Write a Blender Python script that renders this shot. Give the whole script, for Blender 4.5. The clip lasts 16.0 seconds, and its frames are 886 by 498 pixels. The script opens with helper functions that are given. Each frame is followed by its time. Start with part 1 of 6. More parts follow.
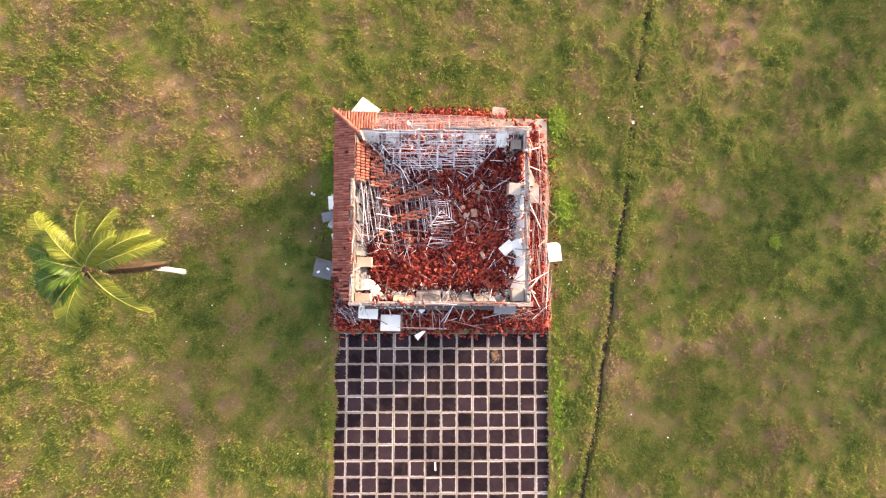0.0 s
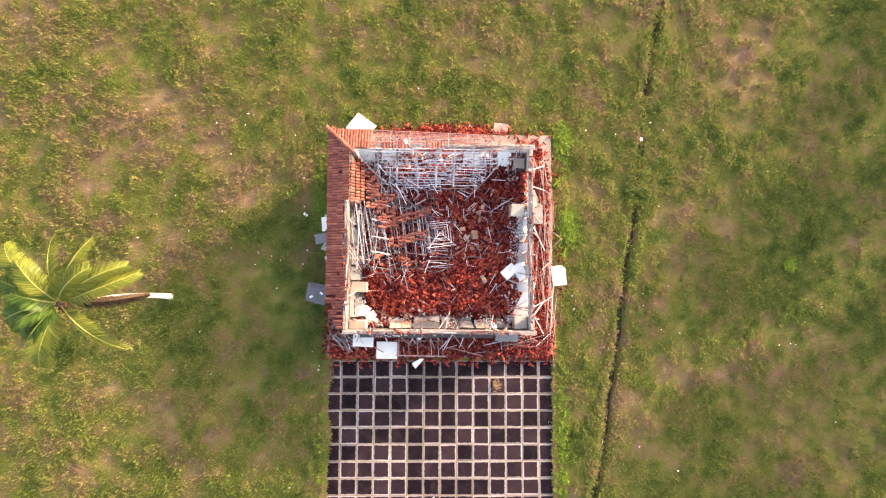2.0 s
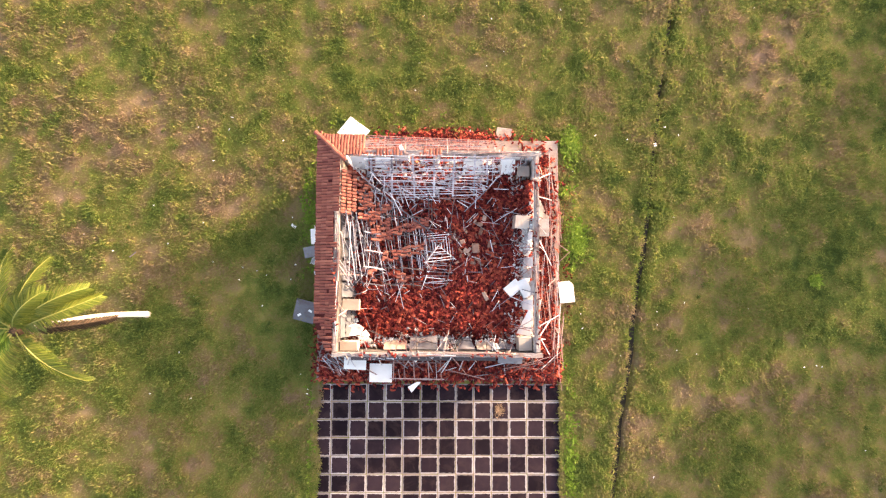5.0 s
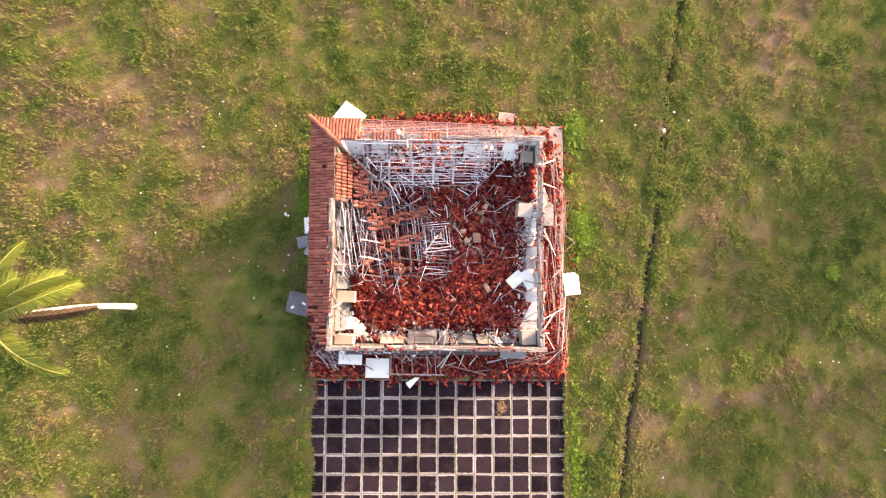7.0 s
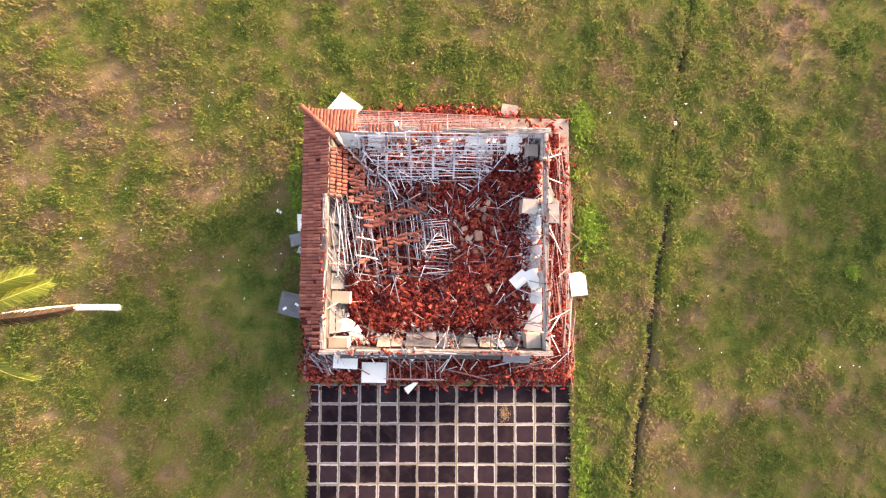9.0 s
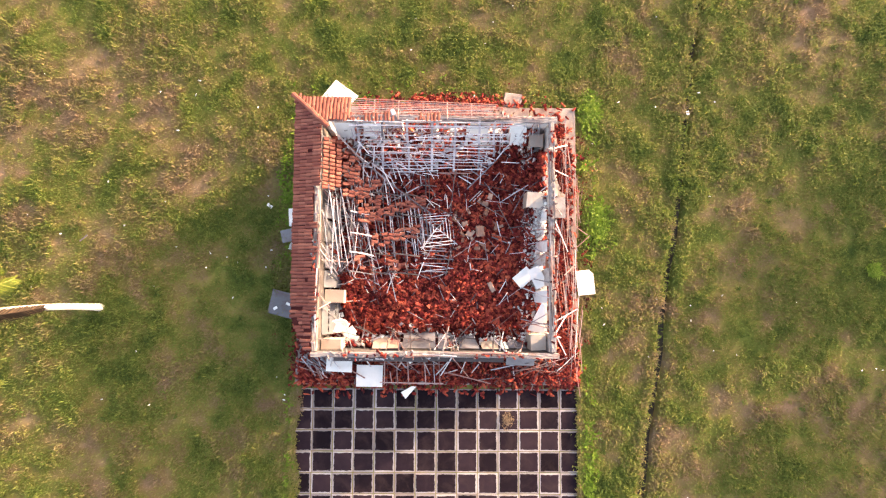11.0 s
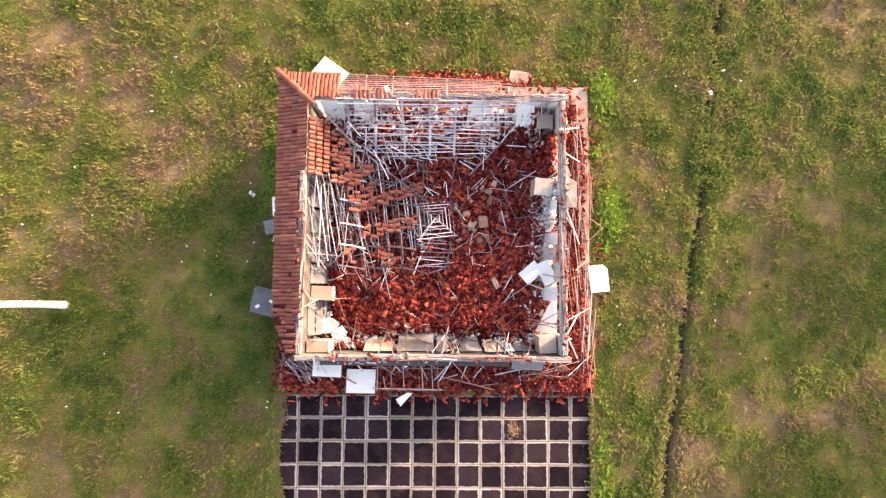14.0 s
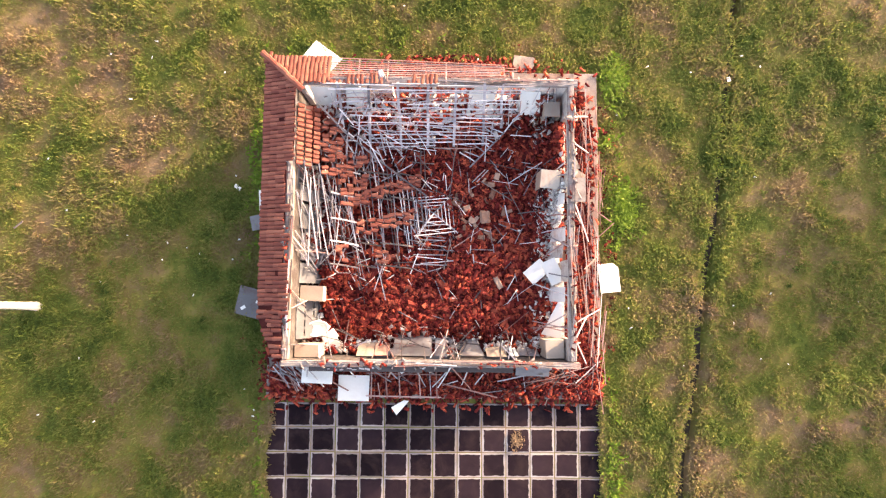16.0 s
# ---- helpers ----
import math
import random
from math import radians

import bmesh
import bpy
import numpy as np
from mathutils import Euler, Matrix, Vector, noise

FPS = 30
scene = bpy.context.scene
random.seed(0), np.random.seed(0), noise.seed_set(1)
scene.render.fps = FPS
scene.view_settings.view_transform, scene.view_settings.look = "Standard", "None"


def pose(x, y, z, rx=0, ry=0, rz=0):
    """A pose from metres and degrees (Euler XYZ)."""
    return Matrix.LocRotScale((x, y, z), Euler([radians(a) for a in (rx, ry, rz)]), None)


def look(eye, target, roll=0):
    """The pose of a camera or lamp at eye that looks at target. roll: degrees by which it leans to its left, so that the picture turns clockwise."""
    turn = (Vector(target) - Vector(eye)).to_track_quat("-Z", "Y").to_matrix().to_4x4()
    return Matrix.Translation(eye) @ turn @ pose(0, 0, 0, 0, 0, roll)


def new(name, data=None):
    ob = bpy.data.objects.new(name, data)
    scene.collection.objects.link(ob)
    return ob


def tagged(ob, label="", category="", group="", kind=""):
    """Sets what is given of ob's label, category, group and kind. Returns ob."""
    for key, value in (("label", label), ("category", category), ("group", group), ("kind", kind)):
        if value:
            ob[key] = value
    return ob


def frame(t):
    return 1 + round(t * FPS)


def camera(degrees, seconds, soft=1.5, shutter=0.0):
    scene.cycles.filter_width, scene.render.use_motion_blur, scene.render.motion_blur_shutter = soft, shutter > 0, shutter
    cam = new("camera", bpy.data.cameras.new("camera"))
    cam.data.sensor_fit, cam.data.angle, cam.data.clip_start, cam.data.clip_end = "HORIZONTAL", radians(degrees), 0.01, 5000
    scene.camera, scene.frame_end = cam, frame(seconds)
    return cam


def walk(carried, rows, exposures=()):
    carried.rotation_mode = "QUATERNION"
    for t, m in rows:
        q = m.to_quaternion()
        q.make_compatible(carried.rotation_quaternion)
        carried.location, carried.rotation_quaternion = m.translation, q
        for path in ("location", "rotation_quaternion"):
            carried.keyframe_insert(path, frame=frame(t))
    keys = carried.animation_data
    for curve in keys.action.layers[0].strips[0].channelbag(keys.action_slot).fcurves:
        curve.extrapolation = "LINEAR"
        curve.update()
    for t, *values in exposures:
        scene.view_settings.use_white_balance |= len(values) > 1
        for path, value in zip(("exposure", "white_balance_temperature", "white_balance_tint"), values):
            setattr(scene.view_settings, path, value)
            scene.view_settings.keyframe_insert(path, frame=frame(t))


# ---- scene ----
cam = camera(73.7, 16.0, soft=1.25)
# seconds, eye, and the three turns of a camera that looks almost straight down
PATH = [
    (0.0, -0.827, -4.070, 38.160, 4.414, -1.395, 0.183),
    (0.5, -0.794, -3.747, 37.727, 4.426, -1.373, 0.193),
    (1.0, -0.754, -3.388, 37.323, 4.438, -1.350, 0.203),
    (1.5, -0.715, -2.992, 36.931, 4.450, -1.327, 0.213),
    (2.0, -0.674, -2.530, 36.503, 4.462, -1.305, 0.222),
    (2.5, -0.635, -2.044, 36.057, 4.474, -1.282, 0.232),
    (3.0, -0.595, -1.547, 35.619, 4.486, -1.260, 0.242),
    (3.5, -0.555, -1.217, 35.179, 4.498, -1.237, 0.252),
    (4.0, -0.514, -1.178, 34.754, 4.510, -1.215, 0.262),
    (4.5, -0.478, -1.326, 34.347, 4.522, -1.192, 0.272),
    (5.0, -0.454, -1.558, 33.959, 4.534, -1.169, 0.282),
    (5.5, -0.449, -1.769, 33.592, 4.546, -1.147, 0.292),
    (6.0, -0.440, -1.914, 33.231, 4.558, -1.124, 0.302),
    (6.5, -0.408, -1.989, 32.860, 4.570, -1.102, 0.312),
    (7.0, -0.348, -2.024, 32.474, 4.582, -1.079, 0.322),
    (7.5, -0.299, -2.044, 32.059, 4.594, -1.057, 0.332),
    (8.0, -0.292, -2.028, 31.677, 4.606, -1.034, 0.342),
    (8.5, -0.283, -2.011, 31.298, 4.619, -1.012, 0.352),
    (9.0, -0.273, -2.011, 30.911, 4.631, -0.989, 0.362),
    (9.5, -0.257, -2.019, 30.522, 4.643, -0.966, 0.372),
    (10.0, -0.234, -2.039, 30.123, 4.655, -0.944, 0.382),
    (10.5, -0.207, -2.063, 29.711, 4.667, -0.921, 0.392),
    (11.0, -0.177, -2.081, 29.281, 4.679, -0.899, 0.402),
    (11.5, -0.146, -2.087, 28.830, 4.691, -0.876, 0.412),
    (12.0, -0.118, -2.093, 28.370, 4.703, -0.854, 0.422),
    (12.5, -0.101, -2.105, 27.919, 4.715, -0.831, 0.432),
    (13.0, -0.084, -2.137, 27.472, 4.727, -0.809, 0.442),
    (13.5, -0.058, -2.192, 27.016, 4.739, -0.786, 0.452),
    (14.0, -0.031, -2.231, 26.613, 4.751, -0.764, 0.462),
    (14.5, -0.004, -2.241, 26.178, 4.763, -0.741, 0.472),
    (15.0, 0.027, -2.240, 25.734, 4.775, -0.718, 0.482),
    (15.5, 0.051, -2.231, 25.291, 4.788, -0.696, 0.492),
]
walk(cam, [(t, pose(x, y, z, rx, ry, rz)) for t, x, y, z, rx, ry, rz in PATH], exposures=[(0.0, 2.97, 7250, 22), (16.0, 2.86, 7250, 22)])

# ---- light ----
SUN_EL, SUN_AZ = 11.5, 55.0
world = bpy.data.worlds.new("world")
scene.world = world
world.use_nodes = True
wn = world.node_tree
sky = wn.nodes.new("ShaderNodeTexSky")
sky.sky_type = "NISHITA"
sky.sun_disc = False
sky.sun_elevation, sky.sun_rotation = radians(SUN_EL), radians(SUN_AZ)
sky.air_density, sky.dust_density, sky.ozone_density = 1.0, 4.0, 0.5
wn.links.new(sky.outputs[0], wn.nodes["Background"].inputs[0])
wn.nodes["Background"].inputs[1].default_value = 0.13
sun = new("sun", bpy.data.lights.new("sun", "SUN"))
sun.data.energy, sun.data.angle, sun.data.color = 2.0, radians(1.2), (1.0, 0.85, 0.62)
ce, se = math.cos(radians(SUN_EL)), math.sin(radians(SUN_EL))
sun.matrix_world = look((80 * ce * math.sin(radians(SUN_AZ)), 80 * ce * math.cos(radians(SUN_AZ)), 80 * se), (0, 0, 0))


# ---- materials ----
def nodes_of(name):
    m = bpy.data.materials.new(name)
    m.use_nodes = True
    nt = m.node_tree
    return m, nt, nt.nodes["Principled BSDF"]


def noise_node(nt, vec, scale, detail=4.0, rough=0.6, dist=0.0):
    n = nt.nodes.new("ShaderNodeTexNoise")
    n.inputs["Scale"].default_value, n.inputs["Detail"].default_value = scale, detail
    n.inputs["Roughness"].default_value, n.inputs["Distortion"].default_value = rough, dist
    nt.links.new(vec, n.inputs["Vector"])
    return n.outputs["Fac"]


def ramp(nt, fac, stops):
    r = nt.nodes.new("ShaderNodeValToRGB")
    el = r.color_ramp.elements
    while len(el) < len(stops):
        el.new(0.5)
    for e, (p, c) in zip(el, stops):
        e.position, e.color = p, (*c, 1)
    nt.links.new(fac, r.inputs[0])
    return r.outputs[0]


def mix(nt, fac, a, b, mode="MIX"):
    n = nt.nodes.new("ShaderNodeMix")
    n.data_type, n.blend_type = "RGBA", mode
    for sock, v in ((n.inputs[0], fac), (n.inputs[6], a), (n.inputs[7], b)):
        if isinstance(v, (int, float)):
            sock.default_value = v
        elif isinstance(v, tuple):
            sock.default_value = (*v, 1)
        else:
            nt.links.new(v, sock)
    return n.outputs[2]


def maths(nt, op, a, b=0.0, c=0.0):
    n = nt.nodes.new("ShaderNodeMath")
    n.operation = op
    for sock, v in zip(n.inputs, (a, b, c)):
        if isinstance(v, (int, float)):
            sock.default_value = v
        else:
            nt.links.new(v, sock)
    return n.outputs[0]


def place(nt, kind="Object"):
    """Coordinates in metres: the thing's own, or the world's."""
    if kind == "World":
        return nt.nodes.new("ShaderNodeNewGeometry").outputs["Position"]
    return nt.nodes.new("ShaderNodeTexCoord").outputs[kind]


def bump(nt, bsdf, height, dist, strength=0.6):
    b = nt.nodes.new("ShaderNodeBump")
    b.inputs["Distance"].default_value, b.inputs["Strength"].default_value = dist, strength
    nt.links.new(height, b.inputs["Height"])
    nt.links.new(b.outputs[0], bsdf.inputs["Normal"])


def surface(name, dark, mid, light, scale=3.0, rough=0.85, grain=40.0, spread="", metal=0.0, dirt=None, dirt_amount=0.4, thin=0.0, soft=0.0, spec=0.22):
    """A worn surface: broad tone, fine grain, optional dirt; spread varies the tone by piece ("island") or by object ("object")."""
    m, nt, b = nodes_of(name)
    v = place(nt, "World")
    broad = noise_node(nt, v, scale, 3, 0.6)
    fine = noise_node(nt, v, grain, 3, 0.7)
    f = maths(nt, "ADD", maths(nt, "MULTIPLY", broad, 0.6), maths(nt, "MULTIPLY", fine, 0.4))
    if spread == "island":
        r = nt.nodes.new("ShaderNodeNewGeometry").outputs["Random Per Island"]
        f = maths(nt, "ADD", maths(nt, "MULTIPLY", f, 0.5), maths(nt, "MULTIPLY", r, 0.5))
    if spread == "object":
        r = nt.nodes.new("ShaderNodeObjectInfo").outputs["Random"]
        f = maths(nt, "ADD", maths(nt, "MULTIPLY", f, 0.55), maths(nt, "MULTIPLY", r, 0.45))
    col = ramp(nt, f, [(0.25, dark), (0.5, mid), (0.75, light)])
    if dirt:
        d = ramp(nt, noise_node(nt, v, scale * 0.7, 6, 0.7, 0.6), [(0.48, (0, 0, 0)), (0.66, (1, 1, 1))])
        col = mix(nt, maths(nt, "MULTIPLY", d, dirt_amount), col, dirt)
    nt.links.new(col, b.inputs["Base Color"])
    b.inputs["Roughness"].default_value, b.inputs["Metallic"].default_value = rough, metal
    b.inputs["Specular IOR Level"].default_value = spec
    bump(nt, b, fine, 0.01)
    if thin:
        thin_leaf(nt, b, col, thin)
    if soft:
        soft_normal(nt, b, soft)
    return m


def soft_normal(nt, b, amount, lay=""):
    """Soft lawn shading: blades share most of the upward normal, or the lie of the grass top."""
    g = nt.nodes.new("ShaderNodeNewGeometry")
    up = nt.nodes.new("ShaderNodeVectorMath")
    up.operation = "ADD"
    up.inputs[1].default_value = (0, 0, amount)
    nt.links.new(g.outputs["Normal"], up.inputs[0])
    if lay:
        at = nt.nodes.new("ShaderNodeAttribute")
        at.attribute_name = lay
        up.operation = "MULTIPLY_ADD"
        nt.links.new(at.outputs["Vector"], up.inputs[0])
        up.inputs[1].default_value = (amount, amount, amount)
        nt.links.new(g.outputs["Normal"], up.inputs[2])
    nz = nt.nodes.new("ShaderNodeVectorMath")
    nz.operation = "NORMALIZE"
    nt.links.new(up.outputs[0], nz.inputs[0])
    nt.links.new(nz.outputs[0], b.inputs["Normal"])


def thin_leaf(nt, b, col, amount):
    """Let light through a thin leaf."""
    t = nt.nodes.new("ShaderNodeBsdfTranslucent")
    nt.links.new(col, t.inputs["Color"])
    m = nt.nodes.new("ShaderNodeMixShader")
    m.inputs[0].default_value = amount
    nt.links.new(b.outputs[0], m.inputs[1])
    nt.links.new(t.outputs[0], m.inputs[2])
    nt.links.new(m.outputs[0], nt.nodes["Material Output"].inputs[0])


def hashed(i, j, seed):
    v = np.sin(i * 127.1 + j * 311.7 + seed * 74.7) * 43758.5453
    return v - np.floor(v)


def clouds(x, y, size, seed, octaves=4):
    """Smooth random patches of about the given size in metres, 0..1."""
    x, y = np.asarray(x, float), np.asarray(y, float)
    out, amp, tot = 0.0, 1.0, 0.0
    for o in range(octaves):
        a = 0.7 + 1.3 * o
        u, v = (x * math.cos(a) + y * math.sin(a)) / size + 31.7, (y * math.cos(a) - x * math.sin(a)) / size + 17.3
        i, j = np.floor(u), np.floor(v)
        p, q = u - i, v - j
        p, q = p * p * (3 - 2 * p), q * q * (3 - 2 * q)
        n = (hashed(i, j, seed + o) * (1 - p) + hashed(i + 1, j, seed + o) * p) * (1 - q) + (hashed(i, j + 1, seed + o) * (1 - p) + hashed(i + 1, j + 1, seed + o) * p) * q
        out, tot = out + amp * n, tot + amp
        amp, size = amp * 0.6, size * 0.5
    return out / tot


# dry and green patches of the pasture, some standing for shade: middle, half widths, amount
DRY = [
    (-26.3, 13.5, 2.6, 1.3, 0.2), (-21.6, 12.4, 2.6, 1.8, 0.18), (-27.2, 9.1, 2.0, 1.8, 0.2), (-17.2, 8.4, 2.6, 2.9, 0.2), (-13.6, 9.9, 1.8, 2.2, 0.2),
    (-12.5, 4.4, 1.8, 2.2, 0.34), (-9.7, 6.4, 1.5, 1.6, 0.26), (-19.0, -8.9, 2.7, 1.5, 0.34), (-27.4, -16.0, 2.2, 1.8, 0.3), (19.3, 13.2, 2.2, 2.0, 0.38),
    (24.4, 6.4, 2.6, 2.2, 0.26), (17.1, 2.9, 3.3, 2.2, 0.14), (21.5, 11.0, 2.2, 1.5, 0.16), (15.3, -7.3, 2.9, 2.2, 0.16), (18.9, -6.6, 2.9, 1.8, 0.16),
    (23.7, -11.3, 2.6, 3.6, 0.18), (10.2, -4.0, 0.8, 2.6, 0.2), (2.9, 12.1, 2.9, 1.8, 0.12), (-24.5, -10.2, 2.2, 1.8, 0.2),
]
# green grass; patches west of the house and far east also paint in shade
GREEN_AND_SHADE = [
    (-5.2, 11.5, 4.4, 1.8, -0.16), (-11.0, 12.8, 1.6, 1.5, -0.14), (-2.2, 9.1, 2.2, 0.9, -0.1), (-10.6, 2.2, 3.5, 1.5, -0.2), (-9.2, -2.2, 2.2, 4.0, -0.24),
    (-13.9, -3.3, 2.9, 3.3, -0.18), (8.0, 1.7, 0.9, 1.6, -0.4), (22.6, 0.7, 4.0, 2.6, -0.2), (26.6, -5.5, 2.2, 4.4, -0.2), (17.1, -10.6, 2.9, 1.6, -0.2),
    (13.4, -4.7, 2.2, 1.3, -0.12), (14.5, 13.5, 1.8, 2.2, -0.12), (17.1, 8.4, 1.5, 1.8, -0.14), (-24.1, 11.7, 1.5, 1.5, -0.16), (-26.3, -13.5, 2.2, 2.2, -0.14),
    (-21.2, -6.9, 4.0, 1.3, -0.2), (-15.7, -6.9, 2.2, 2.2, -0.14), (-11.4, -13.5, 2.6, 2.6, -0.1), (8.0, -9.8, 0.9, 5.5, -0.14),
]


def dryness(x, y):
    """How dry the pasture is: 0 rank green, 0.5 yellow-green, 1 bare brown; some shaded spots count as greener."""
    f = 0.47 + 0.30 * (clouds(x, y, 9.0, 11) - 0.5) + 0.50 * (clouds(x, y, 2.2, 23) - 0.5) + 0.60 * (clouds(x, y, 0.75, 37, 2) - 0.5)
    wx, wy = x + 2.4 * (clouds(x, y, 1.8, 5) - 0.5), y + 2.4 * (clouds(x, y, 1.8, 7) - 0.5)
    for px, py, rx, ry, amount in DRY + GREEN_AND_SHADE:
        f = f + 0.62 * amount * np.exp(-1.1 * (((wx - px) / rx) ** 2 + ((wy - py) / ry) ** 2))
    return f


def canopy(x, y):
    """The height of the uneven grass over the soil."""
    return 0.34 * np.clip(0.45 * clouds(x, y, 2.0, 83, 2) + 0.55 * clouds(x, y, 0.75, 87, 2) - 0.24, 0, 1)


def lie(x, y):
    """The slope of the grass top, as an upward vector."""
    e = 0.12
    top = lambda a, b: canopy(a, b) + 0.11 * clouds(a, b, 2.6, 51, 2)
    return np.stack([(top(x - e, y) - top(x + e, y)) / (2 * e), (top(x, y - e) - top(x, y + e)) / (2 * e), np.full_like(x, 0.7)], -1)


def meadow(name, leaf, soft=1.15, thin=0.4):
    """Rough pasture coloured by how dry each place is; leaf adds the change from blade to blade."""
    m, nt, b = nodes_of(name)
    a = nt.nodes.new("ShaderNodeAttribute")
    a.attribute_name = "dry"
    f = a.outputs["Fac"]
    v = place(nt, "World")
    fine = noise_node(nt, v, 3.6, 5, 0.75)
    f = maths(nt, "ADD", f, maths(nt, "MULTIPLY_ADD", fine, 0.34, -0.17))
    if leaf:
        r = nt.nodes.new("ShaderNodeNewGeometry").outputs["Random Per Island"]
        f = maths(nt, "ADD", f, maths(nt, "MULTIPLY_ADD", r, 0.26, -0.13))
        stops = [(0.08, (0.060, 0.100, 0.018)), (0.30, (0.125, 0.168, 0.030)), (0.48, (0.198, 0.205, 0.050)), (0.64, (0.228, 0.183, 0.076)), (0.85, (0.275, 0.183, 0.112))]
    else:
        stops = [(0.10, (0.05, 0.078, 0.013)), (0.30, (0.10, 0.125, 0.022)), (0.48, (0.18, 0.165, 0.04)), (0.64, (0.21, 0.152, 0.066)), (0.85, (0.275, 0.178, 0.112))]
    col = ramp(nt, f, stops)
    nt.links.new(col, b.inputs["Base Color"])
    b.inputs["Roughness"].default_value = 0.8 if leaf else 0.95
    b.inputs["Specular IOR Level"].default_value = 0.25
    if leaf:
        thin_leaf(nt, b, col, thin)
        soft_normal(nt, b, soft, "lie")
    else:
        bump(nt, b, fine, 0.025)
    return m


GROUND = meadow("pasture_soil", False)
GRASS = meadow("pasture_grass", True)
TALLGRASS = meadow("tall_pasture_grass", True, 1.0, 0.35)
LEAFY = meadow("pasture_weed_leaf", True, 0.5, 0.3)
LUSH = surface("lush_weed", (0.11, 0.20, 0.016), (0.16, 0.26, 0.024), (0.22, 0.31, 0.04), 2.0, 0.6, 20, "island", thin=0.35, soft=1.5)
CONCRETE = surface("weathered_concrete", (0.19, 0.145, 0.13), (0.28, 0.23, 0.21), (0.38, 0.33, 0.30), 0.9, 0.9, 25, "", 0, (0.22, 0.09, 0.06), 0.6)
PAVER = surface("pale_concrete_paver", (0.17, 0.14, 0.142), (0.285, 0.248, 0.25), (0.43, 0.39, 0.388), 2.0, 0.9, 30, "object", 0, (0.25, 0.19, 0.15), 0.5)
BITUMEN = surface("black_coating", (0.0058, 0.0032, 0.0052), (0.013, 0.0075, 0.0112), (0.031, 0.0185, 0.024), 1.6, 0.8, 30, "object", 0, (0.045, 0.028, 0.028), 0.5, spec=0.06)
PLASTER = surface("white_plaster", (0.60, 0.57, 0.56), (0.71, 0.685, 0.68), (0.82, 0.80, 0.79), 1.5, 0.9, 18, "", 0, (0.45, 0.24, 0.20), 0.6)
CREAM = surface("cream_plaster", (0.20, 0.17, 0.15), (0.32, 0.28, 0.25), (0.44, 0.40, 0.36), 2.2, 0.9, 18, "", 0, (0.20, 0.12, 0.10), 0.7)
GREYPLASTER = surface("stained_plaster", (0.34, 0.30, 0.285), (0.48, 0.44, 0.42), (0.62, 0.58, 0.56), 3.2, 0.9, 18, "", 0, (0.20, 0.10, 0.085), 0.8)
# dark masonry colour that also holds the shade of the inner wall faces
SHADEDMASONRY = surface("shaded_masonry", (0.035, 0.024, 0.024), (0.075, 0.06, 0.057), (0.14, 0.123, 0.118), 2.6, 0.9, 14, "", 0, (0.22, 0.20, 0.19), 0.6)
BEAM = surface("bare_concrete_beam", (0.15, 0.13, 0.127), (0.28, 0.25, 0.243), (0.42, 0.39, 0.38), 2.4, 0.9, 22, "", 0, (0.20, 0.095, 0.08), 0.8)
TILE = surface("terracotta", (0.15, 0.043, 0.034), (0.205, 0.064, 0.047), (0.30, 0.112, 0.078), 2.0, 0.8, 20, "object", 0, (0.14, 0.045, 0.034), 0.45)
SHARD = surface("broken_terracotta", (0.05, 0.005, 0.006), (0.20, 0.020, 0.017), (0.46, 0.095, 0.05), 1.2, 0.85, 25, "island")
HEAPTILE = surface("heaped_terracotta", (0.14, 0.018, 0.015), (0.27, 0.042, 0.028), (0.45, 0.11, 0.06), 2.0, 0.8, 20, "object")
# red dust, made darker to stand for shade in gaps and under timbers
DUSTSHADE = surface("red_dust_and_shade", (0.03, 0.005, 0.005), (0.06, 0.010, 0.009), (0.11, 0.026, 0.022), 2.5, 0.95, 15)
TIMBER = surface("greyed_timber", (0.07, 0.06, 0.068), (0.34, 0.31, 0.335), (0.74, 0.70, 0.73), 2.0, 0.8, 30, "object")
SPLINTER = surface("splintered_timber", (0.08, 0.06, 0.065), (0.30, 0.26, 0.275), (0.68, 0.63, 0.64), 2.0, 0.8, 30, "island")
WHITEWOOD = surface("pale_timber", (0.34, 0.31, 0.335), (0.54, 0.50, 0.53), (0.76, 0.72, 0.75), 2.0, 0.8, 30, "object")
RAWWOOD = surface("pink_brown_timber", (0.20, 0.09, 0.08), (0.35, 0.20, 0.18), (0.52, 0.36, 0.33), 2.0, 0.8, 30, "object")
DARKWOOD = surface("dark_timber", (0.05, 0.04, 0.04), (0.10, 0.08, 0.08), (0.18, 0.15, 0.14), 2.0, 0.8, 30, "object")
BOARD = surface("white_ceiling_board", (0.76, 0.75, 0.72), (0.82, 0.81, 0.78), (0.87, 0.86, 0.84), 1.2, 0.7, 12, "", 0, (0.62, 0.58, 0.52), 0.25)
GREYBOARD = surface("grey_cement_sheet", (0.13, 0.127, 0.138), (0.19, 0.185, 0.20), (0.27, 0.265, 0.28), 1.6, 0.8, 14, "object", 0, (0.10, 0.05, 0.045), 0.6)
PALEPAINT = surface("pale_grey_paint", (0.085, 0.085, 0.095), (0.125, 0.125, 0.135), (0.17, 0.17, 0.18), 1.5, 0.7, 14)
RAWBOARD = surface("pink_board", (0.30, 0.16, 0.12), (0.42, 0.25, 0.20), (0.52, 0.35, 0.29), 1.2, 0.8, 14)
TANBOARD = surface("tan_board", (0.30, 0.24, 0.20), (0.41, 0.34, 0.285), (0.52, 0.45, 0.385), 1.2, 0.8, 14, "object", 0, (0.42, 0.22, 0.16), 0.55)
